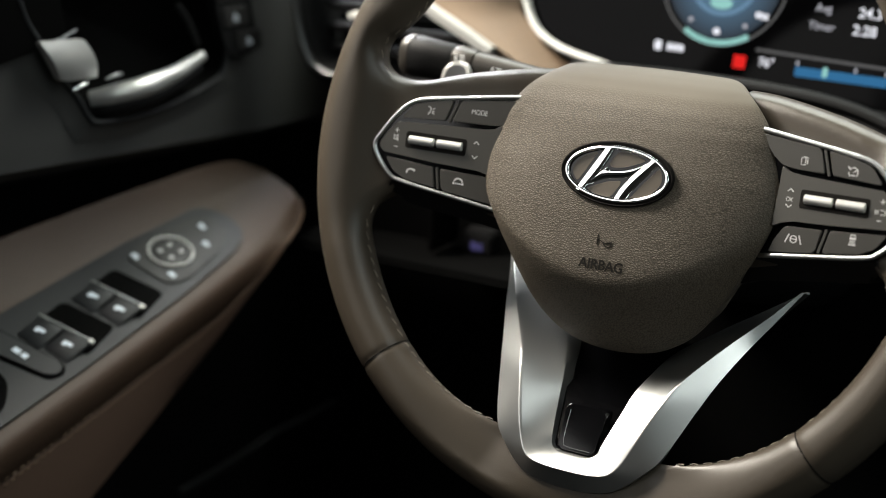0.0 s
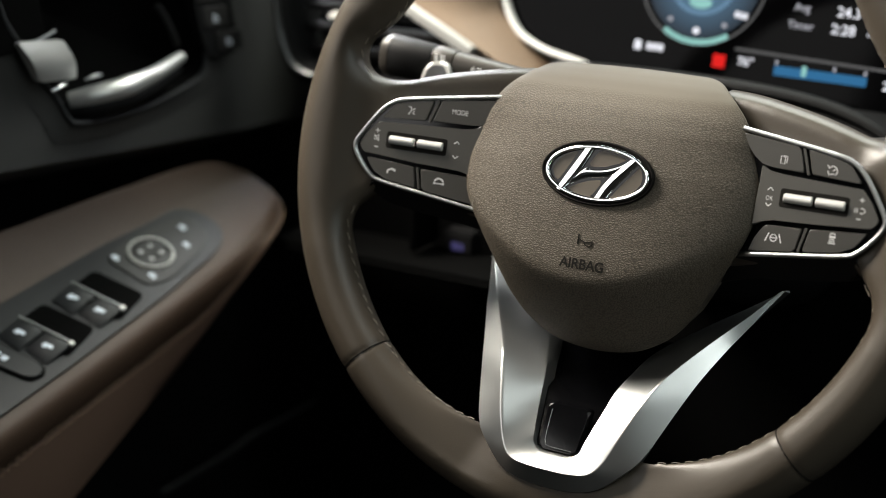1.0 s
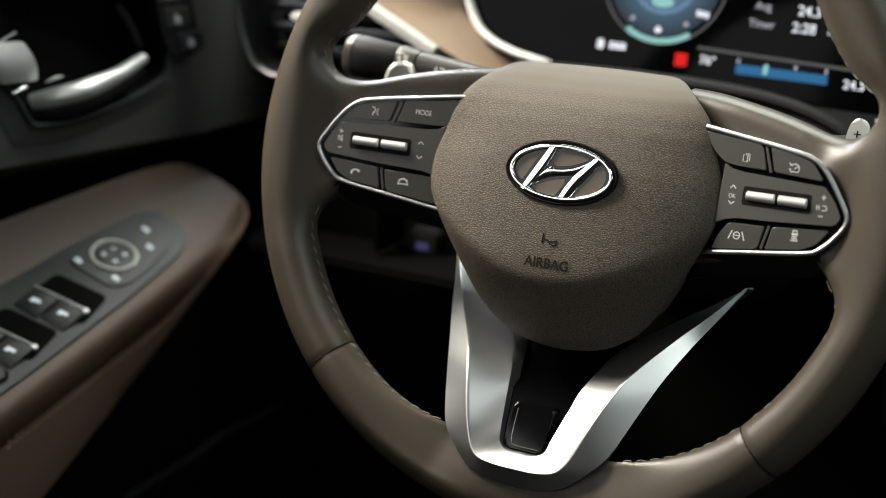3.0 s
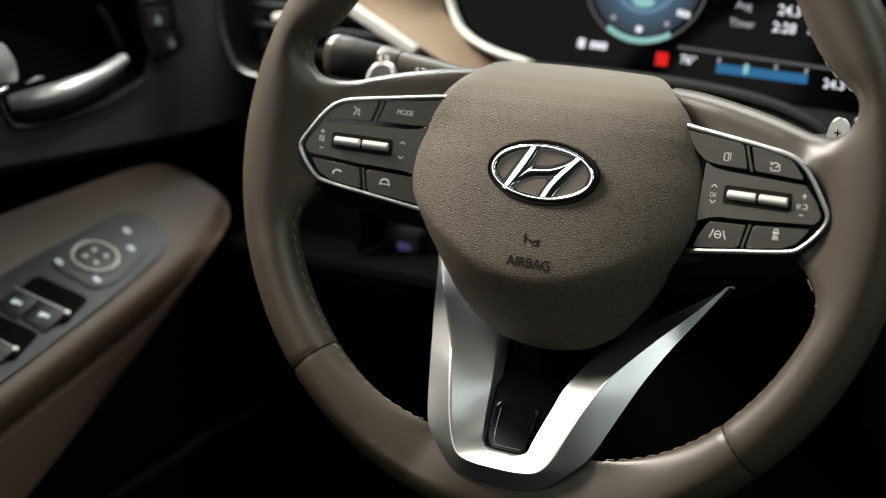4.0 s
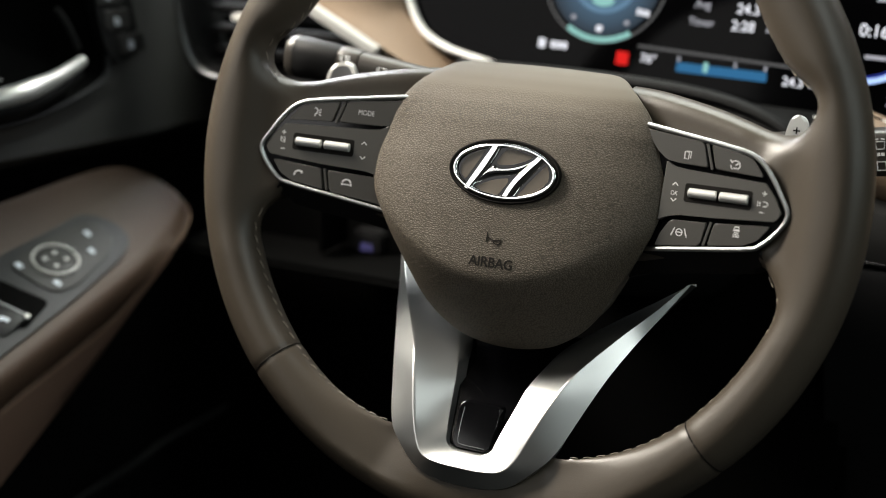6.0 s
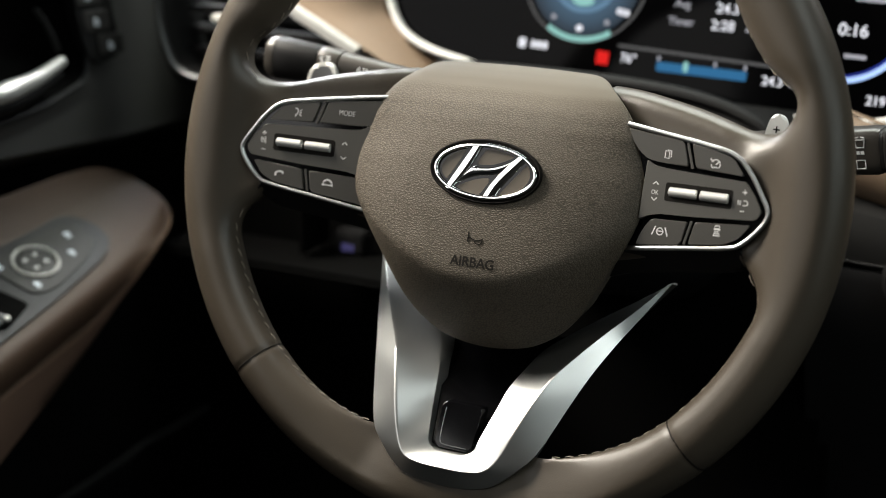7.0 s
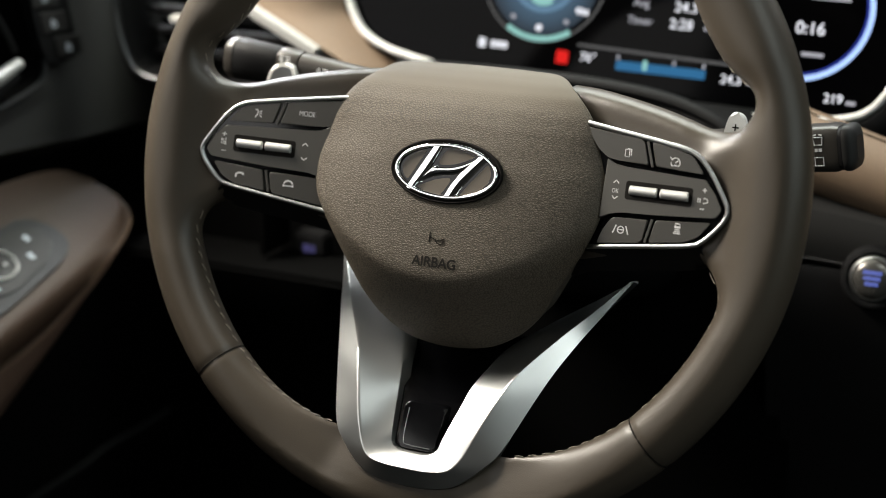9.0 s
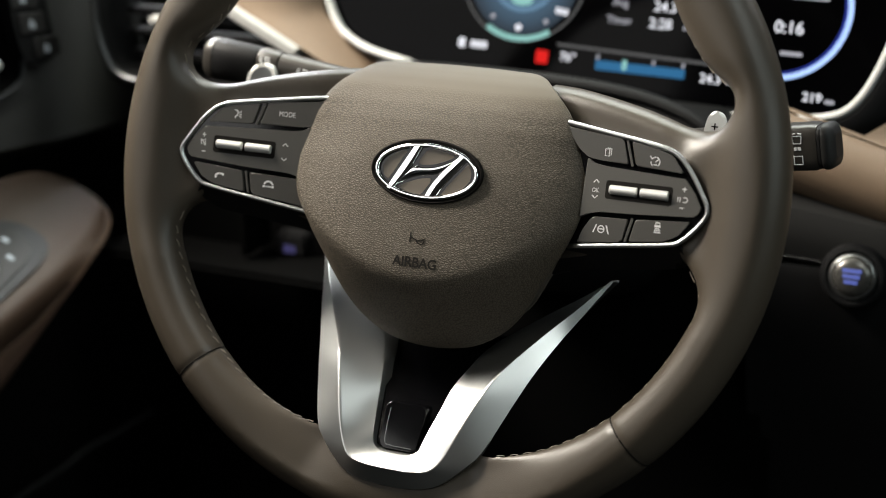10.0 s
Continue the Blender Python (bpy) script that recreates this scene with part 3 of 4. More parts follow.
        ic(merge(S(put(93.3, -17.2, [(-4.2, -2.2), (-2.6, 2.0)]), 0.6), S(put(93.3, -17.2, [(4.2, -2.2), (2.6, 2.0)]), 0.6), S(put(93.3, -17.2, arc(0, -0.2, 1.7, 0, 360, 14)), 0.5), S(put(93.3, -17.2, [(-1.6, -0.1), (1.6, -0.1)]), 0.5)), "lane_symbol")
        ic(merge(S(put(122.8, -12.6, [(-1.3, 0.4), (1.3, 0.4), (1.0, 1.8), (-1.0, 1.8)]), 0.6, closed=True), S(put(122.8, -12.6, [(-1.6, 0.0), (1.6, 0.0)]), 0.8), S(put(122.8, -12.6, [(-1.2, -1.1), (1.2, -1.1)]), 0.5), S(put(122.8, -12.6, [(-1.5, -2.0), (1.5, -2.0)]), 0.5), S(put(122.8, -12.6, [(-1.8, -2.9), (1.8, -2.9)]), 0.5)), "distance_symbol")
        letters("ok_lettering", "OK", 3.1, MARK, p, MM @ pose(88, 1.3, panel_z(88) + 1.2, 0, -9.6, 0), 0.00005, squeeze=0.85)
        ic(merge(S(put(134, 1.6, [(-2.4, -1.1), (-2.4, 1.1)]), 0.4, m0, m1), S(put(134, 1.6, [(-1.3, -1.1), (-1.3, 1.1)]), 0.4, m0, m1), S(put(134, 1.6, [(0.2, -1.2), *arc(1.4, 0, 1.1, -90, 90, 8), (0.2, 1.1)]), 0.4, m0, m1)), "resume_symbol")
    ic(S([(cx - 1.5, 5.2), (cx, 6.6), (cx + 1.5, 5.2)], 0.5, m0, m1), "up_arrow")
    ic(S([(cx - 1.5, -1.2), (cx, -2.6), (cx + 1.5, -1.2)], 0.5, m0, m1), "down_arrow")
    ic(merge(S([(side * 134.4 - 1.2, 6.6), (side * 134.4 + 1.2, 6.6)], 0.45, m0, m1), S([(side * 134.4, 5.4), (side * 134.4, 7.8)], 0.45, m0, m1)), "plus_mark")
    ic(S([(side * 134.0 - 1.1, -2.4), (side * 134.0 + 1.1, -2.4)], 0.45, m0, m1), "minus_mark")


def round_rect(cx, cy, hw, hh, r, n=4):
    pts = []
    for sx, sy, a in ((1, 1, 0), (-1, 1, 90), (-1, -1, 180), (1, -1, 270)):
        pts += arc(cx + sx * (hw - r), cy + sy * (hh - r), r, a, a + 90, n)
    return pts


def inset(pts, d):
    """The outline drawn in by d on every side."""
    p = [Vector(q[:2]) for q in pts]
    n = len(p)
    turn = 1 if sum(p[i].x * p[(i + 1) % n].y - p[(i + 1) % n].x * p[i].y for i in range(n)) > 0 else -1
    out = []
    for i, q in enumerate(p):
        a, b = (q - p[i - 1]).normalized(), (p[(i + 1) % n] - q).normalized()
        na, nb = Vector((-a.y, a.x)) * turn, Vector((-b.y, b.x)) * turn
        out.append(tuple(q + (na + nb) * (d / max(0.3, 1 + na.dot(nb)))))
    return out


def round_corners(pts, r, n=3):
    """The outline with its corners rounded."""
    out = []
    p = [Vector(q[:2]) for q in pts]
    for i, q in enumerate(p):
        a, b = p[i - 1] - q, p[(i + 1) % len(p)] - q
        ra, rb = min(r, a.length * 0.45), min(r, b.length * 0.45)
        s, e = q + a.normalized() * ra, q + b.normalized() * rb
        for k in range(n + 1):
            t = k / n
            out.append(tuple(s * (1 - t) ** 2 + q * 2 * t * (1 - t) + e * t * t))
    return out


def build_paddle(w, side):
    pts = round_corners([(side * q[0], q[1]) for q in ([(119, 20), (122.5, 45), (126.5, 52), (139, 50), (142, 40), (142, 20)] if side < 0 else [(126.5, 20), (128.5, 42), (131, 48.5), (137.5, 47.5), (140, 38), (140, 20)])], 4.5, 5)
    lean = lambda c: Vector((c.x, c.y, c.z - 46))
    # Right paddle gets a brighter silver than the left to stand in for light.
    p = part("paddle", prism(pts, -4, 0, 1.6, 3), PADDLE if side < 0 else FRAME, w, "silver shift paddle", warp=lean, m=MM)
    if side < 0:
        # Left face is a duller copy; its weaker light is in the colour.
        face = round_corners([(-122.0, 22), (-124.6, 44.2), (-127.6, 49.6), (-137.2, 47.9), (-139.6, 39.4), (-139.6, 22)], 3.5, 5)
        part("paddle_face", prism(face, -1, 0.25, 0.3), DULL, p, "paddle face in a duller silver for shade", warp=lean, m=MM)
    x = side * 131 if side < 0 else 133.5
    bars = [stroke([(x - 1.7, 40), (x + 1.7, 40)], 0.6, 0, 0.2)]
    if side > 0:
        bars += [stroke([(x, 38.3), (x, 41.7)], 0.6, 0, 0.2)]
    part("paddle_mark", merge(*bars), ENGRAVED, p, warp=lean, m=MM, flat=True)


def build_lower_trim(w):
    """The forked silver trim between the hub and the foot of the rim, with a black insert."""
    inner = [(0, -145.5, 4), (8, -145.2, 4), (12.6, -142.5, 3.5), (14.5, -136, 1), (18, -121, -8), (21.5, -107, -17), (30, -91, -34), (48, -75, -50), (66, -60, -60), (85.5, -45.5, -68)]
    ridge = [(0, -152.3, 13), (13, -152, 12.5), (22.5, -150, 11), (28, -143.5, 8.5), (33.3, -130.3, 5), (39.8, -112.8, -2.5), (46.3, -98, -11.8), (61.0, -78, -28), (74.6, -61, -45), (85, -46, -60)]
    outer = [(0, -162, 9), (15, -161, 9), (27.5, -157, 8), (40, -146, 5.5), (47.6, -136, 1.2), (56.5, -112, -11), (62.5, -96, -20.5), (69.7, -80, -32), (75.8, -67.5, -43), (86.5, -46, -61)]
    back = [(0, -163, -4), (13, -162, -4), (26, -159, -4), (37, -150.5, -6), (45, -137, -10), (52, -106, -27), (58, -89, -44), (64, -78, -54), (72, -66, -63), (86, -47, -73)]
    base = [(0, -144, -6), (8, -144, -6), (11, -141, -7), (13, -135, -9), (16.5, -120, -18), (20, -106, -27), (27, -90, -44), (45, -74, -60), (64, -60, -70), (85, -46, -76)]
    lines = [spline([*mirror_x(c[1:])[::-1], *c], 6) for c in (base, inner, ridge, outer, back)]
    rows = []
    for i in range(len(lines[0])):
        b, a, r, o, k = (line[i] for line in lines)
        row = [b, a]
        for f in (0.06, 0.35, 0.65, 0.93, 0.98):
            row.append(a.lerp(r, f))
        row += [r.lerp(o, 0.02), r.lerp(o, 0.07)]
        for f in (0.35, 0.65, 0.95):
            row.append(r.lerp(o, f))
        rows.append([*row, o, k])
    part("lower_trim", sheet(rows, close_v=True, cap=True), SATIN, w, "satin silver forked lower trim", m=MM)
    # insert: a sloping gloss black plate; a silver line stands in for its highlight
    slope = lambda c: Vector((c.x, c.y, c.z + (2 - 0.63 * (c.y + 145) if c.y > -143 else 1) - 1.0 * max(0, c.y + 112)))
    ins = [(-12.4, -143.5), (12.4, -143.5), (15, -136), (21, -112), (22.5, -105), (26, -95), (30, -85), (-30, -85), (-26, -95), (-22.5, -105), (-21, -112), (-15, -136)]
    part("insert", prism(round_corners(ins, 2.5), -9, 0.5), GLOSS, w, "gloss black insert", warp=slope, m=MM)
    raised = round_corners([(-10.2, -144.2), (10.2, -144.2), (11.2, -128), (11.4, -121), (-11.4, -121), (-11.2, -128)], 2.5, 5)
    gentle = lambda c: Vector((c.x, c.y, c.z - 0.33 * (c.y + 145)))
    part("insert_plate", prism(raised, -6, 2.0, 0.8, 3), GLOSS, w, "raised gloss black plate", warp=gentle, m=MM)
    highlight_path = spline([(-8.6, -124, 2.2), (-8.4, -134, 2.2), (-7.6, -140.5, 2.2), (-5, -142.4, 2.2), (8.0, -142.6, 2.2)], 5)
    part("insert_highlight", tube(highlight_path, 0.28, 6), DULL, w, "thin silver line for the highlight on the insert", warp=gentle, m=MM)


build_steering_wheel()

# ---- steering column and its stalks ----


def build_column():
    c = thing("steering_column", WHEEL, "black plastic steering column shroud behind the wheel", "steering column")
    rows = []
    for z, a, b in ((-62, 46, 40), (-70, 58, 48), (-110, 62, 50), (-180, 66, 54), (-280, 70, 60)):
        rows.append([(a * math.copysign(abs(math.cos(t)) ** 0.7, math.cos(t)), -12 + b * math.copysign(abs(math.sin(t)) ** 0.7, math.sin(t)), z) for t in (j * math.tau / 40 for j in range(40))])
    part("shroud", sheet(rows, close_v=True, cap=True), BLACK, c, m=MM)


def stalk(name, label, root, tip, square=0.75):
    """A column stalk: a flattened arm, a ribbed ring, a turning end with a rounded cap."""
    root, tip = Vector(root), Vector(tip)
    d = tip - root
    length = d.length
    x = d.normalized()
    y = (Vector((0, 0, 1)) - x * x.z).normalized()
    m = Matrix.Translation(root) @ Matrix((x, y, x.cross(y))).transposed().to_4x4()
    ob = thing(name, m, label, "control stalk")

    def barrel(stations, n=24):
        rows = []
        for s, h, dpt in stations:
            rows.append([(s * length, h * math.copysign(abs(math.sin(t)) ** square, math.sin(t)), dpt * math.copysign(abs(math.cos(t)) ** square, math.cos(t))) for t in (j * math.tau / n for j in range(n))])
        return sheet(rows, close_v=True, cap=True)

    return ob, barrel, length


def build_turn_stalk():
    ob, barrel, n = stalk("turn_signal_stalk", "dark grey turn signal stalk with white markings", (-0.035, 0.076, 0.6415), (-0.186, 0.068, 0.6560))
    part("arm", barrel([(0, 0.006, 0.006), (0.3, 0.0075, 0.007), (0.55, 0.0095, 0.0085), (0.60, 0.0100, 0.009)]), STALK, ob)
    part("collar", barrel([(0.605, 0.0102, 0.0092), (0.61, 0.0105, 0.0094), (0.685, 0.0112, 0.0096), (0.69, 0.0110, 0.0095)]), STALK, ob)
    end = part("turning_end", barrel([(0.695, 0.0108, 0.0095), (0.70, 0.0111, 0.0097), (0.80, 0.0118, 0.0102), (0.872, 0.0124, 0.0105), (0.876, 0.0120, 0.0102)]), BLACK, ob, "black turning end")
    part("end_cap", barrel([(0.877, 0.0118, 0.010), (0.88, 0.0122, 0.0104), (0.905, 0.0120, 0.0102), (0.918, 0.0105, 0.009), (0.924, 0.007, 0.006)]), STALK, end, "dark grey end cap")
    for s, dy in ((0.34, 0.0025), (0.50, 0.003), (0.655, 0.0), (0.655, 0.0065)):
        bars = merge(prism([(x / 1000 + 0.0008, y / 1000) for x, y in arc(0, 0, 2.1, -90, 90, 8)], 0, 0.0005), *[box(-0.0040, -0.0008, dz - 0.0003, dz + 0.0003, 0, 0.0005) for dz in (-0.0015, 0.0, 0.0015)])
        part("marking", bars, MARK, ob, "white marking", m=Matrix.Translation((s * n, dy, -0.0097 if s > 0.6 else -0.0084)) @ Matrix.Rotation(math.pi, 4, "X"), flat=True)


def build_wiper_stalk():
    ob, barrel, n = stalk("wiper_stalk", "dark grey wiper stalk with white markings", (0.035, 0.088, 0.612), (0.193, 0.060, 0.641), 0.5)
    part("arm", barrel([(0, 0.010, 0.008), (0.4, 0.0110, 0.009), (0.70, 0.0114, 0.0098), (0.945, 0.0118, 0.0098), (0.962, 0.0111, 0.0092)], 32), STALK, ob)
    part("end_ring", barrel([(0.960, 0.0104, 0.0088), (0.964, 0.0109, 0.0092), (0.974, 0.0110, 0.0094), (0.978, 0.0106, 0.0090)], 32), BLACK, ob, "black ring")
    part("end_cap", barrel([(0.976, 0.0110, 0.0095), (0.980, 0.0116, 0.0099), (0.992, 0.0115, 0.0098), (1.002, 0.0106, 0.0090), (1.009, 0.0085, 0.007), (1.014, 0.006, 0.0045)], 32), CHARCOAL, ob, "charcoal bevelled end cap")
    z = 0.0097
    at = lambda dy: Matrix.Translation((0.905 * n, dy, z))
    # a rinse symbol, a short word that cannot be read, and a plain wiping symbol
    cup = [(-0.0024, 0.0016), (-0.0019, -0.0022), (0.0019, -0.0022), (0.0024, 0.0016)]
    part("marking", merge(stroke(cup, 0.0005, 0, 0.0004, closed=True), stroke([(-0.0024, 0.0026), (-0.0006, 0.0030)], 0.0005, 0, 0.0004), stroke([(0.0006, 0.0030), (0.0024, 0.0026)], 0.0005, 0, 0.0004)), MARK, ob, "white marking", m=at(0.0054), flat=True)
    part("marking", merge(box(-0.0018, -0.0004, -0.0008, 0.0008, 0, 0.0004), box(0.0001, 0.0018, -0.0008, 0.0008, 0, 0.0004)), MARK, ob, "white marking", m=at(0.0006), flat=True)
    part("marking", stroke([(-0.0022, -0.0021), (0.0022, -0.0021), (0.0022, 0.0021), (-0.0022, 0.0021)], 0.0005, 0, 0.0004, closed=True), MARK, ob, "white marking", m=at(-0.0052), flat=True)


# ---- instrument cluster: its own axes: x right, y up the glass, z towards the driver, in millimetres ----
CLUSTER = Matrix.Translation((0, 0.27, 0.64)) @ Matrix.Rotation(radians(75), 4, "X") @ Matrix.Rotation(radians(-1.5), 4, "Z")


def build_cluster():
    c = thing("instrument_cluster", CLUSTER, "wide black digital instrument cluster in a silver frame", "instrument cluster")
    frame_half = [(-5, -34), (-100, -30), (-142, -24), (-168, -18.5), (-186, -10), (-196, 1), (-204, 17), (-210, 40), (-212, 75), (-205, 110)]
    right = [(60, -36), (120, -34), (148, -31), (166, -25), (177, -12), (186, 11), (192, 40), (193, 75), (186, 110)]
    loop = spline([*[(x, y, 0) for x, y in frame_half[::-1]], *[(x, y, 0) for x, y in right]], 8)
    inside = [(q.x, q.y) for q in loop]
    s = part("screen", prism([*inside, (150, 125), (-170, 125)], -6, 0), SCREEN, c, "black display glass", m=MM)
    part("silver_frame", tube([(q.x, q.y, 4) for q in loop], 2.6, 10, flat=1.6), FRAME, c, "bright satin silver frame", m=MM)
    # dark outer moulding round the silver frame
    rows = []
    for off, z in ((3.2, 4), (5, 8), (14, 6), (26, -6), (30, -25)):
        row = []
        for i, q in enumerate(loop):
            t = (loop[min(i + 1, len(loop) - 1)] - loop[max(i - 1, 0)]).normalized()
            k = 0.12 + 0.88 * min(1, max(0, (q.x + 40) / 80))
            row.append((q.x + t.y * (3.2 + (off - 3.2) * k), q.y - t.x * (3.2 + (off - 3.2) * k), z))
        rows.append(row)
    part("bezel", sheet(rows), BLACK, c, "black bezel", m=MM)
    d = lambda name, bm, mat, label="": part(name, bm, mat, s, label, m=MM, flat=True)
    z0, z1 = 0.2, 0.5
    # left dial
    g = (-57.5, 42)
    d("dial_glow", prism(arc(*g, 40, 0, 360, 48)[:-1], 0.05, 0.1), D_NAVY, "dim blue dial face")
    d("dial_ring", stroke(arc(*g, 44, 0, 360, 60)[:-1], 1.6, z0, z1, True), D_DIM, "dim grey dial ring")
    d("inner_ring", stroke(arc(*g, 23, 180, 360, 30), 3.0, z0, z1), D_MUTED, "muted blue inner ring")
    d("charge_arc", stroke(arc(*g, 42.5, 238, 302, 20), 3.6, z0, z1 + 0.2), D_TEAL, "teal arc")
    d("dial_core", prism(arc(g[0], g[1] - 16, 8, 0, 360, 20, 0.5)[:-1], z0, z1), D_TEAL, "teal core")
    for k in (-1, 0, 1):
        d("dial_figure", prism(round_rect(g[0] + 29.5 + 3.1 * k, g[1] - 21.5 - 0.4 * k, 1.15, 2.1, 0.7), z0, z1), D_WHITE, "white dial figure")
    for a in (236, 270, 303):
        d("dial_mark", prism(arc(g[0] + 35 * math.cos(radians(a)), g[1] + 35 * math.sin(radians(a)), 2.3 if a == 270 else 1.7, 0, 360, 16)[:-1], z0, z1), D_WHITE if a == 270 else D_GREY)
    d("needle", stroke([(-98, 26), (-74, 37)], 3.0, z0, z1), D_WHITE, "white needle")
    # figures along the foot of the screen
    d("fuel_symbol", prism(round_rect(-97.5, -7, 2.4, 3.2, 0.5), z0, z1), D_WHITE)
    d("outside_reading", merge(*[prism(round_rect(-89 + i * 4.2, -7.2, 1.7, 2.4, 0.8), z0, z1) for i in range(3)]), D_WHITE, "white figures")
    d("gear_tile", prism(round_rect(-38, -11.0, 4.3, 4.4, 0.8), z0, z1), D_RED, "red lit tile")
    word = lambda name, text, size, x, y, mat=D_WHITE: letters(name, text, size / 1000, mat, s, MM @ Matrix.Translation((x, y, 0.5)) @ Matrix.Scale(1000, 4), 0.0, bold=0.00012)
    word("temperature_figures", "76\u00b0", 8.0, -19.5, -9.6)
    word("trip_figures", "24.3", 9.2, 43, 29.5)
    word("timer_figures", "2:28", 9.2, 41, 18.3)
    word("timer_label", "Timer", 7.0, 12.8, 18.3, D_GREY)
    word("average_label", "Avg", 7.0, 12.2, 30, D_GREY)
    word("economy_figures", "24.3", 8.2, 79, -13.6)
    word("clock_figures", "0:16", 11.0, 124.5, 24)
    word("range_figures", "219", 8.2, 145, -18.2)
    for x, y, wd in ((62, 27.5, 9), (58, 17.5, 3), (93.5, -14.3, 8), (156, -19.6, 6), (128, 8, 14), (135, 44, 24)):
        d("unit_bar", prism(round_rect(x, y, wd / 2, 1.3, 0.5), z0, z1), D_GREY)
    d("economy_bar", prism(round_rect(31, -12.3, 30.5, 3.1, 0.5), z0, z1), D_BLUE, "blue bar")
    d("economy_marker", prism(round_rect(20.5, -10.6, 1.6, 3.4, 1.2), z0, z1 + 0.2), D_TEAL, "pale teal marker")
    for x in (1.5, 40, 60):
        d("scale_tick", prism(round_rect(x, -7.0, 0.9, 1.5, 0.3), z0, z1), D_GREY)
    d("divider", stroke([(-28, -1.6), (84, -4.0)], 2.0, z0, z1), D_DIM)
    # right dial
    d("ring_halo", stroke(arc(117, 36, 41.6, -100, 80, 60), 2.4, z0 - 0.1, z1 - 0.1), D_HALO, "deep blue inner edge of the ring")
    d("right_ring", stroke(arc(117, 36, 44, -100, 80, 60), 3.4, z0, z1), D_RING, "pale blue ring")
    # lip of the hood in front of the glass
    lip = spline([(-150, -30, 16), (-80, -27.5, 24), (-20, -27, 28), (25, -29, 30), (58, -34, 32), (84, -43, 34), (100, -56, 34)], 6)
    part("hood_lip", tube(lip, 4.5, 10, flat=1.2), BLACK, c, "black hood lip", m=MM)
    rows = [[(q.x, q.y - 2, q.z) for q in lip], [(q.x, q.y - 18, q.z + 3) for q in lip], [(q.x, q.y - 60, q.z - 6) for q in lip]]
    part("hood_underside", sheet(rows), BLACK, c, m=MM)
    rows = [[(q.x, q.y + 1, q.z) for q in lip], [(q.x, -30, 2) for q in lip]]
    part("hood_shelf", sheet(rows), BLACK, c, m=MM)


# ---- dashboard ----


def build_dashboard():
    d = thing("dashboard", pose(0, 0, 0), "tan and black dashboard with an air vent and start button", "dashboard")
    # slanting silver strip
    strip = [(-0.300, 0.214, 0.688), (-0.275, 0.216, 0.672), (-0.250, 0.219, 0.6555), (-0.232, 0.221, 0.6455), (-0.205, 0.224, 0.630)]
    rows = []
    strip = [(x, y, z - 0.003) for x, y, z in strip]
    for q in spline(strip, 4):
        n = Vector((0.45, 0, 0.89))
        rows.append([q - n * 0.0042 + Vector((0, 0.012, 0)), q - n * 0.0042, q - n * 0.003 - Vector((0, 0.0015, 0)), q + n * 0.003 - Vector((0, 0.0015, 0)), q + n * 0.0042, q + n * 0.0042 + Vector((0, 0.012, 0))])
    part("accent_strip", sheet(rows, close_v=True, cap=True), SILVER, d, "satin silver accent strip")
    # tan section between the strip and the cluster
    rows = []
    for q in spline([*strip, (-0.180, 0.228, 0.612), (-0.150, 0.232, 0.592)], 3):
        reach = max(0.012, -0.196 - q.x + max(0, 0.640 - q.z) * 1.1)
        rows.append([q + Vector(o) for o in ((-0.002, 0.012, -0.003), (0.002, 0.004, 0.004), (reach * 0.15, 0.010, 0.006), (reach * 0.4, 0.022, 0.008), (reach * 0.75, 0.042, 0.010), (reach * 1.05, 0.075, 0.012))])
    part("tan_side_panel", sheet(rows), TAN, d, "tan leatherette panel")
    build_vent(d)
    # lower left: knee panel with a small shelf, footwell shade put into near-black
    part("knee_panel", box(-0.335, 0.14, 0.225, 0.30, 0.12, 0.600, 0.006), HOLLOW_SHADE, d, "black lower panel")
    part("shelf_edge", box(-0.34, -0.12, 0.158, 0.213, 0.479, 0.486, 0.003), HOLLOW_SHADE, d, "near-black shelf edge in footwell shade")
    part("divider", box(-0.228, -0.223, 0.178, 0.214, 0.4895, 0.53, 0.001), HOLLOW_SHADE, d)
    part("lit_switch", box(-0.213, -0.188, 0.200, 0.2145, 0.4865, 0.503, 0.002), BLACK, d)
    part("lit_symbol", merge(box(-0.205, -0.2005, 0.1992, 0.2002, 0.4890, 0.4945), box(-0.199, -0.196, 0.1992, 0.2002, 0.4892, 0.494)), VIOLET, d, "dim violet lit symbol", flat=True)
    # right of the column: tan band, dark band, black foot
    xs = [0.125 + 0.475 * i / 16 for i in range(17)]

    def band(prof, slope=-0.29, mat=TAN, name="tan_band", label=""):
        part(name, sheet([[(x, y, z + slope * (x - 0.15)) for y, z in prof] for x in xs]), mat, d, label)

    upper = [(0.34, 0.70), (0.30, 0.655), (0.27, 0.634), (0.245, 0.6225), (0.226, 0.6170), (0.222, 0.6160), (0.2195, 0.6165)]
    part("tan_upper_band", sheet([[(x, 0.2195 + (y - 0.2195) * (0.02 + min(0.98, max(0, x - 0.185) / 0.09)), 0.6165 - 0.29 * (x - 0.15) + (z - 0.6165) * (0.02 + min(1, max(0, x - 0.185) / 0.1))) for y, z in upper] for x in xs]), TAN, d, "tan leatherette upper band")
    band([(0.2195, 0.6155), (0.216, 0.6155), (0.209, 0.6125), (0.2015, 0.606), (0.1975, 0.598), (0.1975, 0.590), (0.2005, 0.582), (0.2065, 0.5745), (0.214, 0.569)], name="tan_lower_band", label="tan leatherette lower band")
    for drop, yy in ((0.0030, 0.2122), (0.0085, 0.2060)):
        bms = []
        for i in range(90):
            x = 0.17 + i * 0.0038
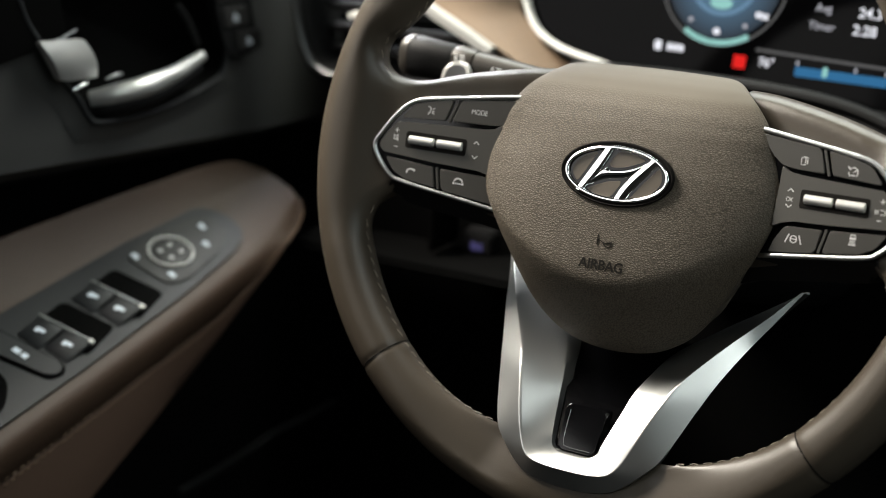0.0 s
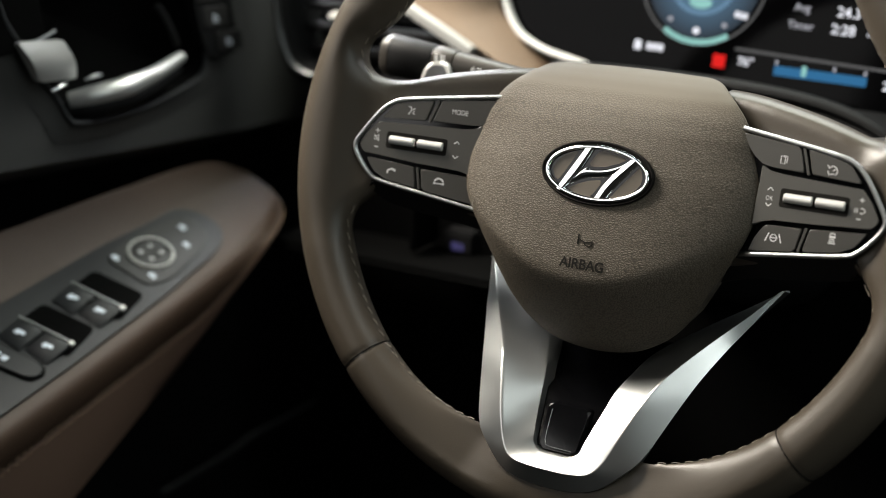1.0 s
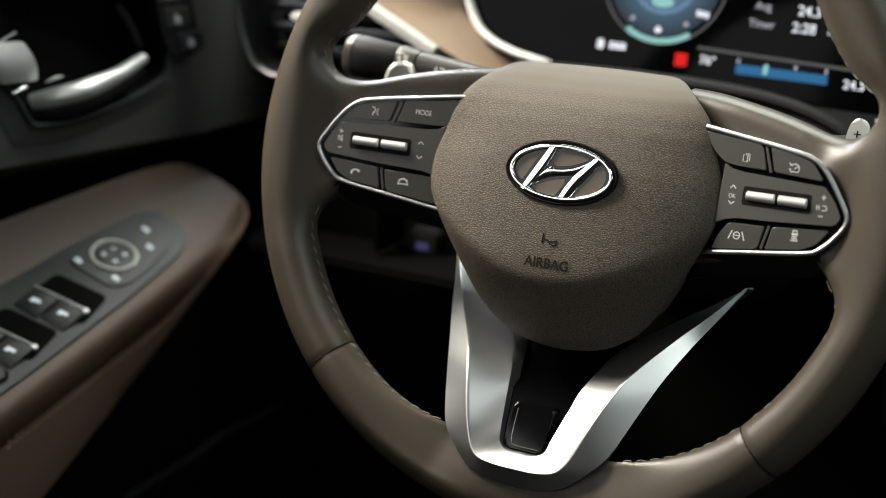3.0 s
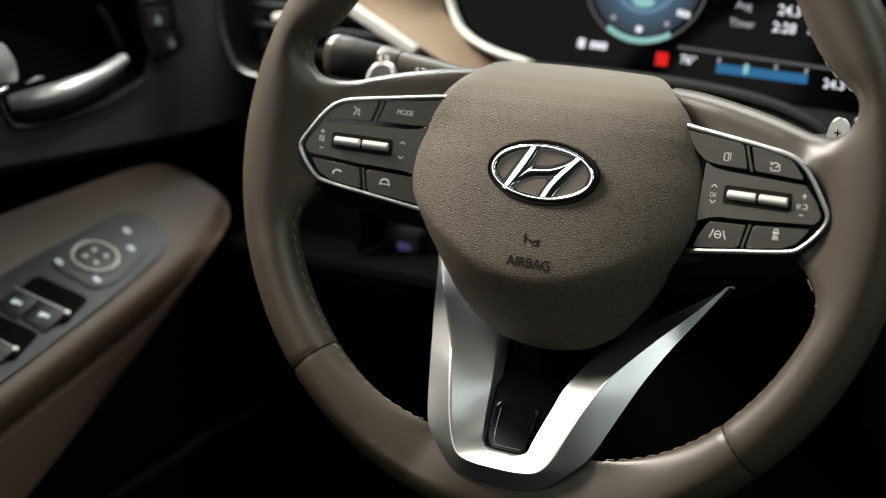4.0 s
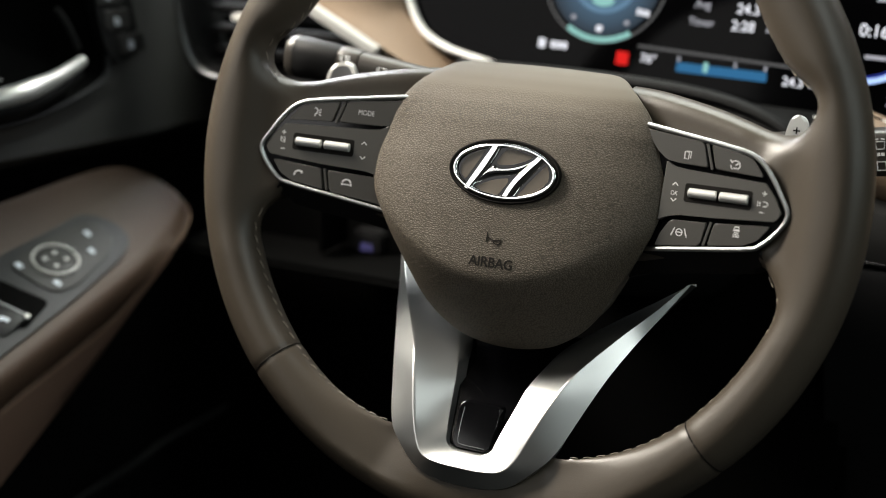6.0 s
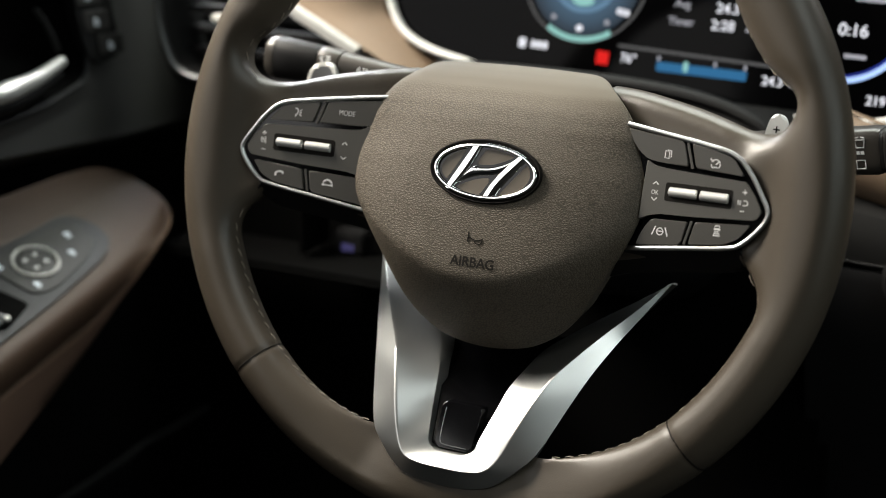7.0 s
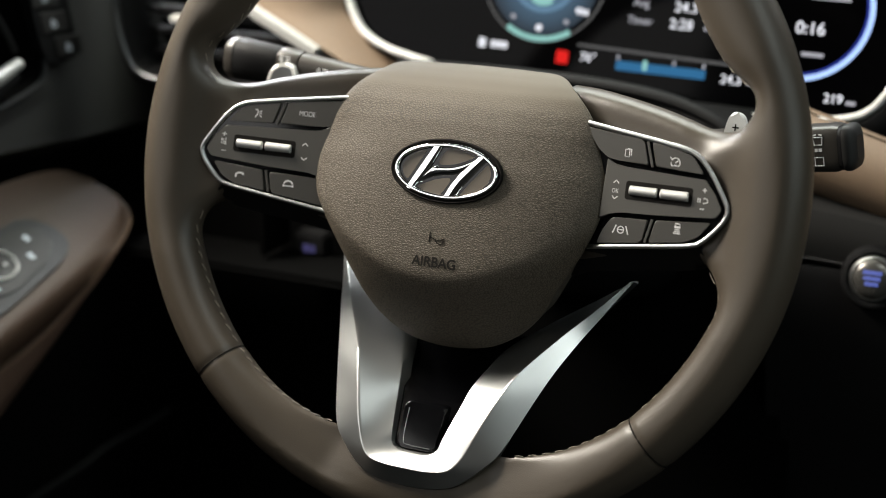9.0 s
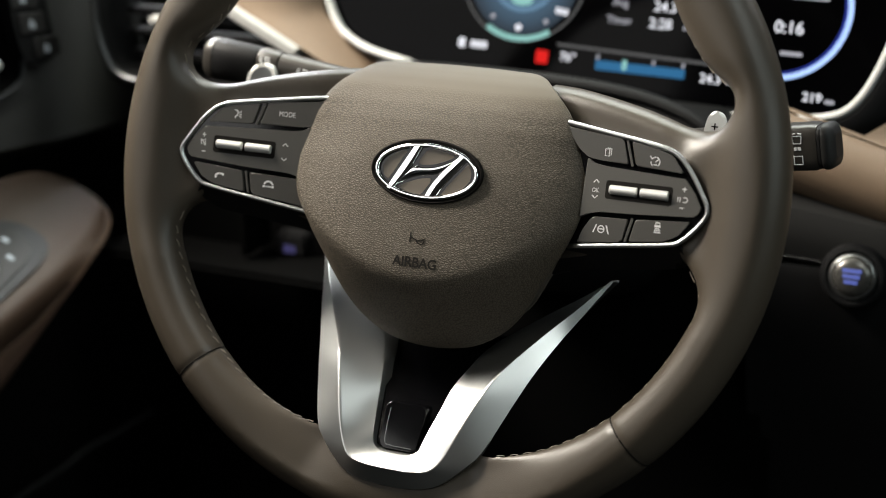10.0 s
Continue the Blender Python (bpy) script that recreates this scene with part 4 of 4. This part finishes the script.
            z = 0.6160 - drop - 0.29 * (x - 0.15)
            bms.append(tube([(x, yy, z), (x + 0.0014, yy - 0.0007, z + 0.0002), (x + 0.0030, yy, z - 0.0008)], 0.00024, 5))
        part("seam_stitching", merge(*bms), TAN_THREAD, d, "tan thread stitches", kind="stuff")
    band([(0.214, 0.572), (0.200, 0.565), (0.197, 0.556), (0.197, 0.545), (0.200, 0.533), (0.206, 0.5305)], -0.12, CHARCOAL, "dark_band", "charcoal band under the tan leatherette")
    band([(0.206, 0.531), (0.2, 0.5285), (0.198, 0.522), (0.204, 0.48), (0.23, 0.40), (0.26, 0.30), (0.30, 0.12)], 0.02, BLACK, "lower_panel", "black lower panel")
    bms = []
    for i in range(60):
        x = 0.135 + i * 0.0030
        z = 0.5345 - 0.05 * (x - 0.15)
        bms.append(tube([(x, 0.1992, z), (x + 0.001, 0.1986, z), (x + 0.002, 0.1992, z)], 0.0004, 5))
    part("band_stitching", merge(*bms), PLATE, d, "grey thread stitches", kind="stuff")
    part("dash_top", sheet([[(x, y, z) for y, z in ((0.30, 0.705), (0.36, 0.745), (0.5, 0.76), (0.8, 0.75))] for x in (-0.42, 0.0, 0.5, 1.2)]), BLACK, d, "black dashboard top")
    build_start_button(d)


def build_vent(d):
    v = part("air_vent", box(-0.349, -0.235, 0.246, 0.262, 0.606, 0.640, 0.002), GLOSS, d, "black air vent with a silver frame")
    frame_path = spline([(-0.3525, 0.198, 0.720), (-0.3535, 0.198, 0.690), (-0.3530, 0.198, 0.655), (-0.3495, 0.198, 0.632), (-0.342, 0.199, 0.612), (-0.333, 0.2, 0.6052), (-0.318, 0.201, 0.6025), (-0.26, 0.207, 0.600), (-0.21, 0.212, 0.598)], 8)
    part("vent_frame", tube(frame_path, 0.0026, 10, flat=1.3, up=(0, 1, 0)), DARK_SILVER, v, "dark silver frame")
    rows = [[(q.x, q.y, q.z) for q in frame_path], [(q.x - 0.006, q.y + 0.004, q.z - 0.006) for q in frame_path], [(q.x - 0.016, q.y + 0.03, q.z - 0.016) for q in frame_path]]
    part("outer_surround", sheet(rows), BLACK, v)
    rows = [[(q.x, q.y, q.z) for q in frame_path], [(q.x + 0.003, q.y + 0.05, q.z + 0.003) for q in frame_path]]
    part("inner_wall", sheet(rows), BLACK, v)
    for i in range(5):
        z = 0.616 + i * 0.0155
        part("vent_slat", box(-0.345, min(-0.225, -0.212 - (z - 0.63) * 1.6), 0.222, 0.240, z, z + 0.0035, 0.0012), BLACK, v)
    part("vent_tab", box(-0.313, -0.296, 0.205, 0.216, 0.6435, 0.6485, 0.0015), SILVER, v, "silver adjusting tab")


def build_start_button(d):
    m = Matrix.Translation((0.1895, 0.192, 0.5295)) @ Matrix.Rotation(radians(80), 4, "X")
    ringr = lambda r, z, n=40: [(r * math.cos(i * math.tau / n), r * math.sin(i * math.tau / n), z) for i in range(n)]
    part("button_surround", sheet([ringr(r, z) for r, z in ((0.0215, -0.012), (0.0195, 0.0005), (0.0180, 0.0035), (0.0160, 0.0040), (0.0146, 0.0025), (0.0143, -0.004))], close_v=True), BLACK, d, "black surround of the start button", m=m)
    b = part("start_button", sheet([ringr(r, z) for r, z in ((0.0142, -0.004), (0.0142, 0.0026), (0.0138, 0.0036), (0.0124, 0.0050), (0.0120, 0.0050))], close_v=True), SATIN, d, "round start button with a silver rim", m=m)
    part("button_face", sheet([ringr(r, z) for r, z in ((0.0120, 0.0046), (0.0116, 0.0050), (0.0108, 0.0062), (0.0095, 0.0072), (0.0070, 0.0081), (0.0040, 0.0086), (0.0002, 0.0088))], close_v=True), FACE, b, "domed grey button face", m=m)
    dome = lambda c: Vector((c.x, c.y, c.z + 0.0088 - 9.0 * (c.x ** 2 + c.y ** 2)))
    rows = [stroke([(x, z) for x in (-w, -0.5 * w, 0.0, 0.5 * w, w)], 0.0024, -0.0002, 0.0002) for z, w in ((0.0042, 0.0056), (0.0008, 0.0050), (-0.0026, 0.0040))]
    part("lit_legend", merge(*rows), BLUE, b, "dim blue lit legend", warp=dome, m=m, flat=True)


# ---- driver's door; the armrest has axes of its own: x inboard, y forward, z up from the switch plate, in millimetres ----
RISE, CANT = radians(10), radians(22)
A_Y = Vector((0, math.cos(RISE), math.sin(RISE)))
A_Z = Vector((math.cos(CANT), 0, -math.sin(CANT))).cross(A_Y).normalized()
A_X = A_Y.cross(A_Z)
ARM = Matrix.Translation((-0.3612, 0.0556, 0.4980)) @ Matrix((A_X, A_Y, A_Z)).transposed().to_4x4() @ MM


def build_door():
    d = thing("car_door", pose(0, 0, 0), "closed driver's door with a taupe armrest and window switches", "car door")
    # upper black panel, in sections along the car
    rows, foot = [], []
    lip = cup_lip()
    centre = Vector((-0.386, 0.06, 0.65))
    for y in (-1.3, -0.8, -0.4, -0.15, *[-0.08 + 0.01 * i for i in range(29)], 0.26, 0.32, 0.40, 0.52):
        k = max(0.0, (y - 0.2) / 0.14)
        e = 0.5765 - 0.095 * (max(-0.4, y) + 0.05)
        foot.append([(x - 0.02 * k, y, z) for x, z in ((-0.50, 0.06), (-0.455, 0.09), (-0.44, 0.30), (-0.46, 0.42), (-0.478, e - 0.10), (-0.476, e - 0.05), (-0.455, e - 0.024))])
        rows.append([(x - 0.02 * k, y, z) for x, z in ((-0.455, e - 0.024), (-0.404, e - 0.007), (-0.3935, e), *[(-0.3934 + 0.0003 * i, e + (max(e + 0.006, 0.594) - e) * i / 4) for i in (1, 2, 3)], *[(-0.3925 + 0.0002 * i, max(e + 0.006, 0.594) + 0.01 * i) for i in range(14)], (-0.40, 0.738), (-0.425, 0.760), (-0.50, 0.770), (-0.548, 0.770))])
    bm = sheet(rows)

    def in_cup(q):
        inside = False
        for i, u in enumerate(lip):
            v = lip[i - 1]
            if (u.z > q.z) != (v.z > q.z) and q.y < (v.y - u.y) * (q.z - u.z) / (v.z - u.z) + u.y:
                inside = not inside
        return inside

    gap = [f for f in bm.faces if f.calc_center_median().x > -0.41 and f.calc_center_median().z > 0.58 and any(in_cup(v.co.lerp(centre, 0.04)) for v in f.verts)]
    bmesh.ops.delete(bm, geom=gap, context="FACES")
    # Lower door is split off in black; the shade there is in the colour.
    part("lower_door_panel", sheet(foot), BLACK, d, "lower door panel, its shade put into black")
    part("door_panel", bm, DOOR, d, "black and charcoal soft door panel")
    build_armrest(d)
    build_handle(d)
    build_memory_switch(d)
    # Pocket edge's faint glint is put into a lighter grey than the lower door.
    strip = spline([(-0.405, 0.10, 0.285), (-0.405, 0.184, 0.285), (-0.405, 0.214, 0.288), (-0.405, 0.261, 0.285), (-0.41, 0.311, 0.280)], 6)
    part("pocket_edge", tube(strip, 0.003, 8), PLATE, d, "door pocket edge, its glint put into a lighter grey")


def depth_of(y):
    """How far the armrest's side and its stitched seam reach down at y."""
    deep = max(9.0, 58 - (0.5 if y < 0 else 0.6) * y)
    return deep, min(26.0, 0.45 * deep)


def build_armrest(d):
    flat = lambda q, z: Vector((q.x, q.y, z))
    edge_in = spline([(44, -420, 0), (46, -260, 0), (45, -120, 0), (43, -20, 0), (40, 50, 0), (35, 90, 0), (22, 118, 0), (0, 131, 0)], 6)
    edge_out = spline([(-94, -420, 11), (-88, -260, 11), (-77, -120, 11), (-64, -40, 10), (-51, 30, 8), (-43, 80, 5), (-34, 111, 2), (-12, 130, 0)], 6)
    rows, low = [], []
    m = len(edge_in)
    for i, (a, b) in enumerate(zip(edge_in, edge_out)):
        f = i / (m - 1)
        deep, seam = depth_of(a.y)
        drop = 1 if f < 0.75 else max(0.25, 1 - (f - 0.75) * 2.6)
        wf = min(1.0, max(0.0, (a.x - b.x - 14) / 80))
        sec = [b + Vector((-8, 0, -34 * drop)), b + Vector((3 * wf, 0, 2 + 8 * wf)), b + Vector((7 * wf, 0, 3 + 10 * wf)), b + Vector((11 * wf, 0, 2 + 8 * wf)), flat(b.lerp(a, 0.28), 3 * wf), flat(b.lerp(a, 0.42), 0.3), flat(b.lerp(a, 0.8), 0), flat(a.lerp(b, 0.1), 0), a + Vector((-2, 0, 0.3)),
               a + Vector((3, 1, -3)), a + Vector((6, 2, -min(9, deep * 0.3))), a + Vector((7, 2, -seam * 0.75)), a + Vector((6, 2, -seam)), a + Vector((3, 2, -seam - 2)), b + Vector((-4, -6, -seam - 6))]
        rows.append(sec)
        low.append([a + Vector((4, 2, -seam + 1)), a + Vector((6, 2, -seam - 1)), a + Vector((7, 2, -(seam + deep) / 2)), a + Vector((5, 2, -deep + 4)), a + Vector((2, 1, -deep)), a + Vector((-12, -3, -deep - 2)), b + Vector((0, -6, -deep - 2)), b + Vector((0, -6, -seam - 6))])
    arm = part("armrest", sheet(rows, close_v=True, cap=True), ARM_SHADED, d, "taupe leatherette armrest, darkened to stand in for shade", m=ARM)
    part("side_panel", sheet(low, close_v=True, cap=True), ARM_LIT, arm, "brown leatherette side of the armrest, lightened to stand in for light", m=ARM)
    bms = []
    for off in (-3.6, 2.6):
        for i in range(8, 132):
            g = i / 160 * (m - 1)
            j = int(g)
            a = edge_in[j].lerp(edge_in[min(j + 1, m - 1)], g - j)
            b = edge_in[j].lerp(edge_in[min(j + 1, m - 1)], min(1, g - j + 0.15))
            q, r = a + Vector((6.5, 2, -depth_of(a.y)[1] - off)), b + Vector((6.5, 2, -depth_of(b.y)[1] - off))
            if (r - q).length > 0.2:
                bms.append(tube([q, q.lerp(r, 0.5) + Vector((0.4, 0, 0)), r], 0.3, 4))
    part("stitching", merge(*bms), TAN_THREAD, arm, "twin row of tan stitches", m=ARM, kind="stuff")
    # switch plate; flat near-black patches stand in for its shaded recesses
    plate = part("switch_plate", prism(round_corners([(-36, -300), (37, -300), (37, -120), (34, -20), (29, 38), (21, 58), (3, 64), (-15, 60), (-24, 46), (-28, -20), (-32, -120)], 10, 6), -4, 2.2, 1.6), PLATE, arm, "grey window switch plate", m=ARM)
    recess = lambda yc, name: part(name, prism(round_corners([(-14, yc + 20), (25, yc + 26), (31, yc - 6), (-11, yc - 22)], 5), 1.0, 2.5), HOLLOW_SHADE, plate, "near-black patch for the shaded switch recess", m=ARM)
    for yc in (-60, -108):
        recess(yc, "switch_recess_shade")
        for x in (-2.5, 17.5):
            yy = yc - 10 + 0.145 * x
            rows = []
            for y, z in ((-13, 2.6), (-12, 3.6), (-4, 5.0), (4, 6.4), (7.5, 6.6), (8.5, 5.8), (8.5, 2.6)):
                rows.append([(x - 9.2, yy + y, 2.4), (x - 9.2, yy + y, z - 0.4), (x - 8.6, yy + y, z), (x + 8.6, yy + y, z), (x + 9.2, yy + y, z - 0.4), (x + 9.2, yy + y, 2.4)])
            sw = part("window_switch", sheet(rows, close_v=True, cap=True), PLATE, plate, "grey window switch with a silver tip", m=ARM)
            part("switch_symbol", merge(box(x - 3.2, x - 0.2, yy - 5, yy - 1.0, 5.5, 5.9), box(x - 0.6, x + 3.2, yy - 3.4, yy - 0.6, 5.6, 6.0)), LIT_ICON, sw, "lit window symbol", m=ARM, flat=True)
        ya = yc - 2.4
        part("switch_tip", stroke([(-12.4, ya - 1.4), (27.4, ya + 4.4)], 1.3, 6.5, 7.3), DULL, plate, "slim silver edge of the switches", m=ARM)
        part("switch_tip_end", prism(arc(26.6, ya + 3.6, 1.9, 0, 360, 12)[:-1], 6.0, 7.8, 0.5), SILVER, plate, m=ARM)
    part("lock_gap_shade", prism(round_corners([(-26, -136), (26, -129.3), (33, -135.5), (30, -146.8), (-26, -159.5)], 5, 5), 1.5, 2.6), HOLLOW_SHADE, plate, "near-black patch for the shaded gap round the lock switch", m=ARM)
    lock = part("lock_switch", prism(round_corners([(-24, -138), (25, -131.5), (31, -136), (28.5, -144.8), (-24, -157)], 4, 5), 2.0, 4.2, 1.0), PLATE, plate, "grey lock switch", m=ARM)
    part("lock_symbol", merge(box(-3, 2, -145, -141, 4.1, 4.5), box(4, 8, -145, -141, 4.1, 4.5)), LIT_ICON, lock, "lit lock symbol", m=ARM, flat=True)
    part("grip_recess_shade", prism(round_corners([(-27, -161), (13, -163), (29, -182), (34, -285), (-27, -285)], 10, 5), 1.5, 2.6), HOLLOW_SHADE, plate, "near-black patch for the shaded grip recess", m=ARM)
    # mirror knob and its keys
    pad = part("mirror_pad", prism(round_corners([(-17, -26), (22, -26), (27, -8), (22, 30), (14, 48), (-4, 54), (-14, 40), (-19, 0)], 7, 5), 1.5, 3.4, 0.8), CHARCOAL, plate, "dark mirror switch pad", m=ARM)
    circ = lambda r, z, n=40: [(1 + r * math.cos(i * math.tau / n), 0.5 + r * math.sin(i * math.tau / n), z) for i in range(n)]
    part("knob_ring", sheet([circ(r, z) for r, z in ((16.0, 3.0), (16.2, 4.4), (15.7, 5.2), (14.9, 5.2), (14.3, 4.4), (14.2, 3.0))], close_v=True), SILVER, pad, "silver ring", m=ARM)
    part("mirror_knob", sheet([circ(r, z) for r, z in ((13.6, 3.0), (13.2, 4.2), (11.0, 4.9), (5.0, 4.2), (0.2, 4.0))], close_v=True), CHARCOAL, pad, "dark mirror adjusting knob", m=ARM)
    for a in range(4):
        t = radians(45 + 90 * a)
        part("knob_dot", box(1 + 7 * math.cos(t) - 1.3, 1 + 7 * math.cos(t) + 1.3, 0.5 + 7 * math.sin(t) - 1.3, 0.5 + 7 * math.sin(t) + 1.3, 4.6, 5.0), MARK, pad, m=ARM, flat=True)
    for x, y in ((-2.4, 39), (11.7, 26), (16.9, -16.5), (-12, -20.5)):
        part("key_symbol", merge(box(x - 2.8, x + 0.2, y - 1.8, y + 1.8, 3.4, 3.8), box(x + 0.8, x + 2.6, y - 2.2, y + 1.2, 3.4, 3.8)), LIT_ICON, pad, "lit key symbol", m=ARM, flat=True)


def cup_lip():
    x = -0.386
    return spline([(x, -0.033, 0.676), (x, -0.0208, 0.6541), (x, -0.0075, 0.6314), (x, 0.006, 0.616), (x + 0.001, 0.0145, 0.6005), (x + 0.002, 0.0235, 0.5955), (x + 0.002, 0.06, 0.5925), (x + 0.001, 0.10, 0.5945), (x, 0.138, 0.6005), (x, 0.153, 0.608), (x, 0.156, 0.63), (x, 0.150, 0.67), (x, 0.140, 0.70), (x, 0.05, 0.72), (x, -0.03, 0.70)], 6, closed=True)


def build_handle(d):
    x = -0.386
    lip = cup_lip()
    cup = part("handle_cup", tube(lip, 0.0020, 8, closed=True), PLATE, d, "charcoal door handle cup")
    mid = Vector((x - 0.04, 0.06, 0.655))
    wide = [Vector((-0.3916, mid.y + (q.y - mid.y) * 1.22, mid.z + (q.z - mid.z) * 1.22)) for q in lip]
    part("cup_bezel", sheet([wide, [q + Vector((-0.001, 0, 0)) for q in lip]], close_v=True), DOOR, cup, "charcoal bezel")
    rows = [[q for q in lip], [q.lerp(mid, 0.12) + Vector((-0.012, 0, 0)) for q in lip], [q.lerp(mid, 0.35) + Vector((-0.018, 0, 0)) for q in lip], [q.lerp(mid, 0.98) + Vector((-0.006, 0, 0)) for q in lip]]
    part("cup_hollow", sheet(rows, close_v=True), HOLLOW_SHADE, cup, "hollow with its shade put into near-black")
    rows = []
    for u, k in ((0, 0.86), (0.03, 0.97), (0.12, 1), (0.35, 1), (0.6, 1), (0.82, 1), (0.92, 0.99), (0.975, 0.95), (1, 0.86)):
        top, low = Vector((0, -0.031, 0.6580)).lerp(Vector((0, 0.0135, 0.6525)), u), Vector((0, -0.016, 0.6305)).lerp(Vector((0, 0.0235, 0.6258)), u)
        mid = (top + low) / 2
        top, low = mid + (top - mid) * k, mid + (low - mid) * k
        front = [top.lerp(low, v / 8) + Vector((-0.3765 + 0.0035 * math.sin(math.pi * v / 8) - 0.006 * u * u, 0, 0)) for v in range(9)]
        back = [top.lerp(low, v) + Vector((-0.3805 - 0.006 * u * u, 0, 0)) for v in (1, 0.5, 0)]
        rows.append(front + back)
    # Proud slab fills the dark area beyond the cup with the hollow-shade colour.
    upper = [(-0.45, 0.600), (-0.0546, 0.6470), (-0.0196, 0.6515), (0.002, 0.655), (-0.004, 0.69), (-0.016, 0.736), (-0.45, 0.736)]
    turn = Matrix(((0, 0, 1, -0.388), (1, 0, 0, 0), (0, 1, 0, 0), (0, 0, 0, 1)))
    part("upper_trim", prism(upper, -0.006, 0.003, 0.002), HOLLOW_SHADE, d, "black upper door trim", m=turn)
    part("trim_edge", tube([(-0.383, -0.022, 0.6535), (-0.382, -0.006, 0.6558), (-0.382, 0.006, 0.6592)], 0.0012, 8, up=(1, 0, 0)), DULL, d, "thin silver edge of the upper trim")
    part("lever_pivot", tube([(-0.382, -0.001, 0.6215), (-0.380, 0.004, 0.6232), (-0.381, 0.011, 0.6240)], [0.0012, 0.0021, 0.0014], 10, up=(1, 0, 0)), CHROME, d, "small bright pivot of the lever")
    part("lever_pivot", tube([(-0.381, 0.028, 0.6236), (-0.379, 0.036, 0.6254), (-0.380, 0.043, 0.6248)], [0.0008, 0.0015, 0.0008], 10, up=(1, 0, 0)), DULL, d, "small bright pivot of the lever")
    part("release_lever", sheet(rows, close_v=True, cap=True), LEVER, d, "satin silver door release lever")
    bar = spline([(-0.394, 0.026, 0.609), (-0.383, 0.036, 0.6118), (-0.374, 0.055, 0.6145), (-0.374, 0.085, 0.6175), (-0.380, 0.122, 0.6235)], 6)
    part("grab_bar", tube(bar, [0.004 + 0.0028 * math.sin(math.pi * min(1, (i + 6) / 30)) for i in range(len(bar))], 12, flat=1.1, up=(0, 1, 0.2)), LEVER, d, "satin silver grab bar")
    part("bar_body", tube([(q.x - 0.004, q.y, q.z - 0.008) for q in bar], [0.0045 + 0.004 * math.sin(math.pi * min(1, (i + 4) / 28)) for i in range(len(bar))], 12, up=(0, 1, 0.2)), BLACK, d, "black body of the grab bar")
    edge = spline([(-0.383, 0.104, 0.662), (-0.383, 0.112, 0.652), (-0.383, 0.119, 0.640), (-0.384, 0.124, 0.631)], 5)
    part("cup_edge", tube(edge, 0.0022, 8, up=(1, 0, 0)), DARK_SILVER, d, "dark silver edge of the handle cup")


def build_memory_switch(d):
    turn = Matrix(((0, 0, 1, -0.386), (1, 0, 0, 0), (0, 1, 0, 0), (0, 0, 0, 1)))
    b = part("memory_switch", prism(round_corners([(0.136, 0.69), (0.178, 0.69), (0.186, 0.640), (0.193, 0.618), (0.160, 0.613), (0.150, 0.63)], 0.008, 4), -0.006, 0.003, 0.0015), BLACK, d, "black seat memory switch block", m=turn)
    for y, z in ((0.164, 0.645), (0.178, 0.626), (0.156, 0.664)):
        k = part("memory_button", prism(round_corners([(y - 0.014, z + 0.009), (y + 0.014, z + 0.007), (y + 0.016, z - 0.008), (y - 0.012, z - 0.006)], 0.003, 3), 0.002, 0.0045, 0.0008), CHARCOAL, b, m=turn)
        part("memory_symbol", merge(box(y - 0.003, y - 0.0003, z - 0.003, z + 0.003, 0.0044, 0.0048), box(y + 0.0005, y + 0.0028, z - 0.0035, z + 0.001, 0.0044, 0.0048)), DIM_ICON, k, "dim lit symbol", m=turn, flat=True)


# ---- the closed cabin round it ----


def build_cabin():
    slab = lambda name, label, bm, mat: tagged(part(name, bm, mat, None), label, "cabin", kind="structure")
    slab("floor", "black carpeted cabin floor", box(-0.60, 1.30, -1.9, 0.75, -0.05, 0.0), CARPET)
    slab("wall_front", "dark bulkhead ahead of the footwell", box(-0.60, 1.30, 0.70, 0.75, 0.002, 0.74), LINING)
    slab("wall_rear", "dark rear end of the cabin", box(-0.60, 1.30, -1.95, -1.9, 0.0, 1.40), LINING)
    slab("wall_right", "dark passenger side of the cabin", box(1.25, 1.30, -1.898, 0.698, 0.002, 0.80), LINING)
    slab("wall_left", "dark outer skin behind the driver's door", box(-0.60, -0.55, -1.898, 0.698, 0.002, 0.80), LINING)
    slab("ceiling", "dark roof lining of the cabin", box(-0.60, 1.30, -1.898, -0.40, 1.40, 1.44), LINING)


build_column()
build_turn_stalk()
build_wiper_stalk()
build_cluster()
build_dashboard()
build_door()
build_cabin()
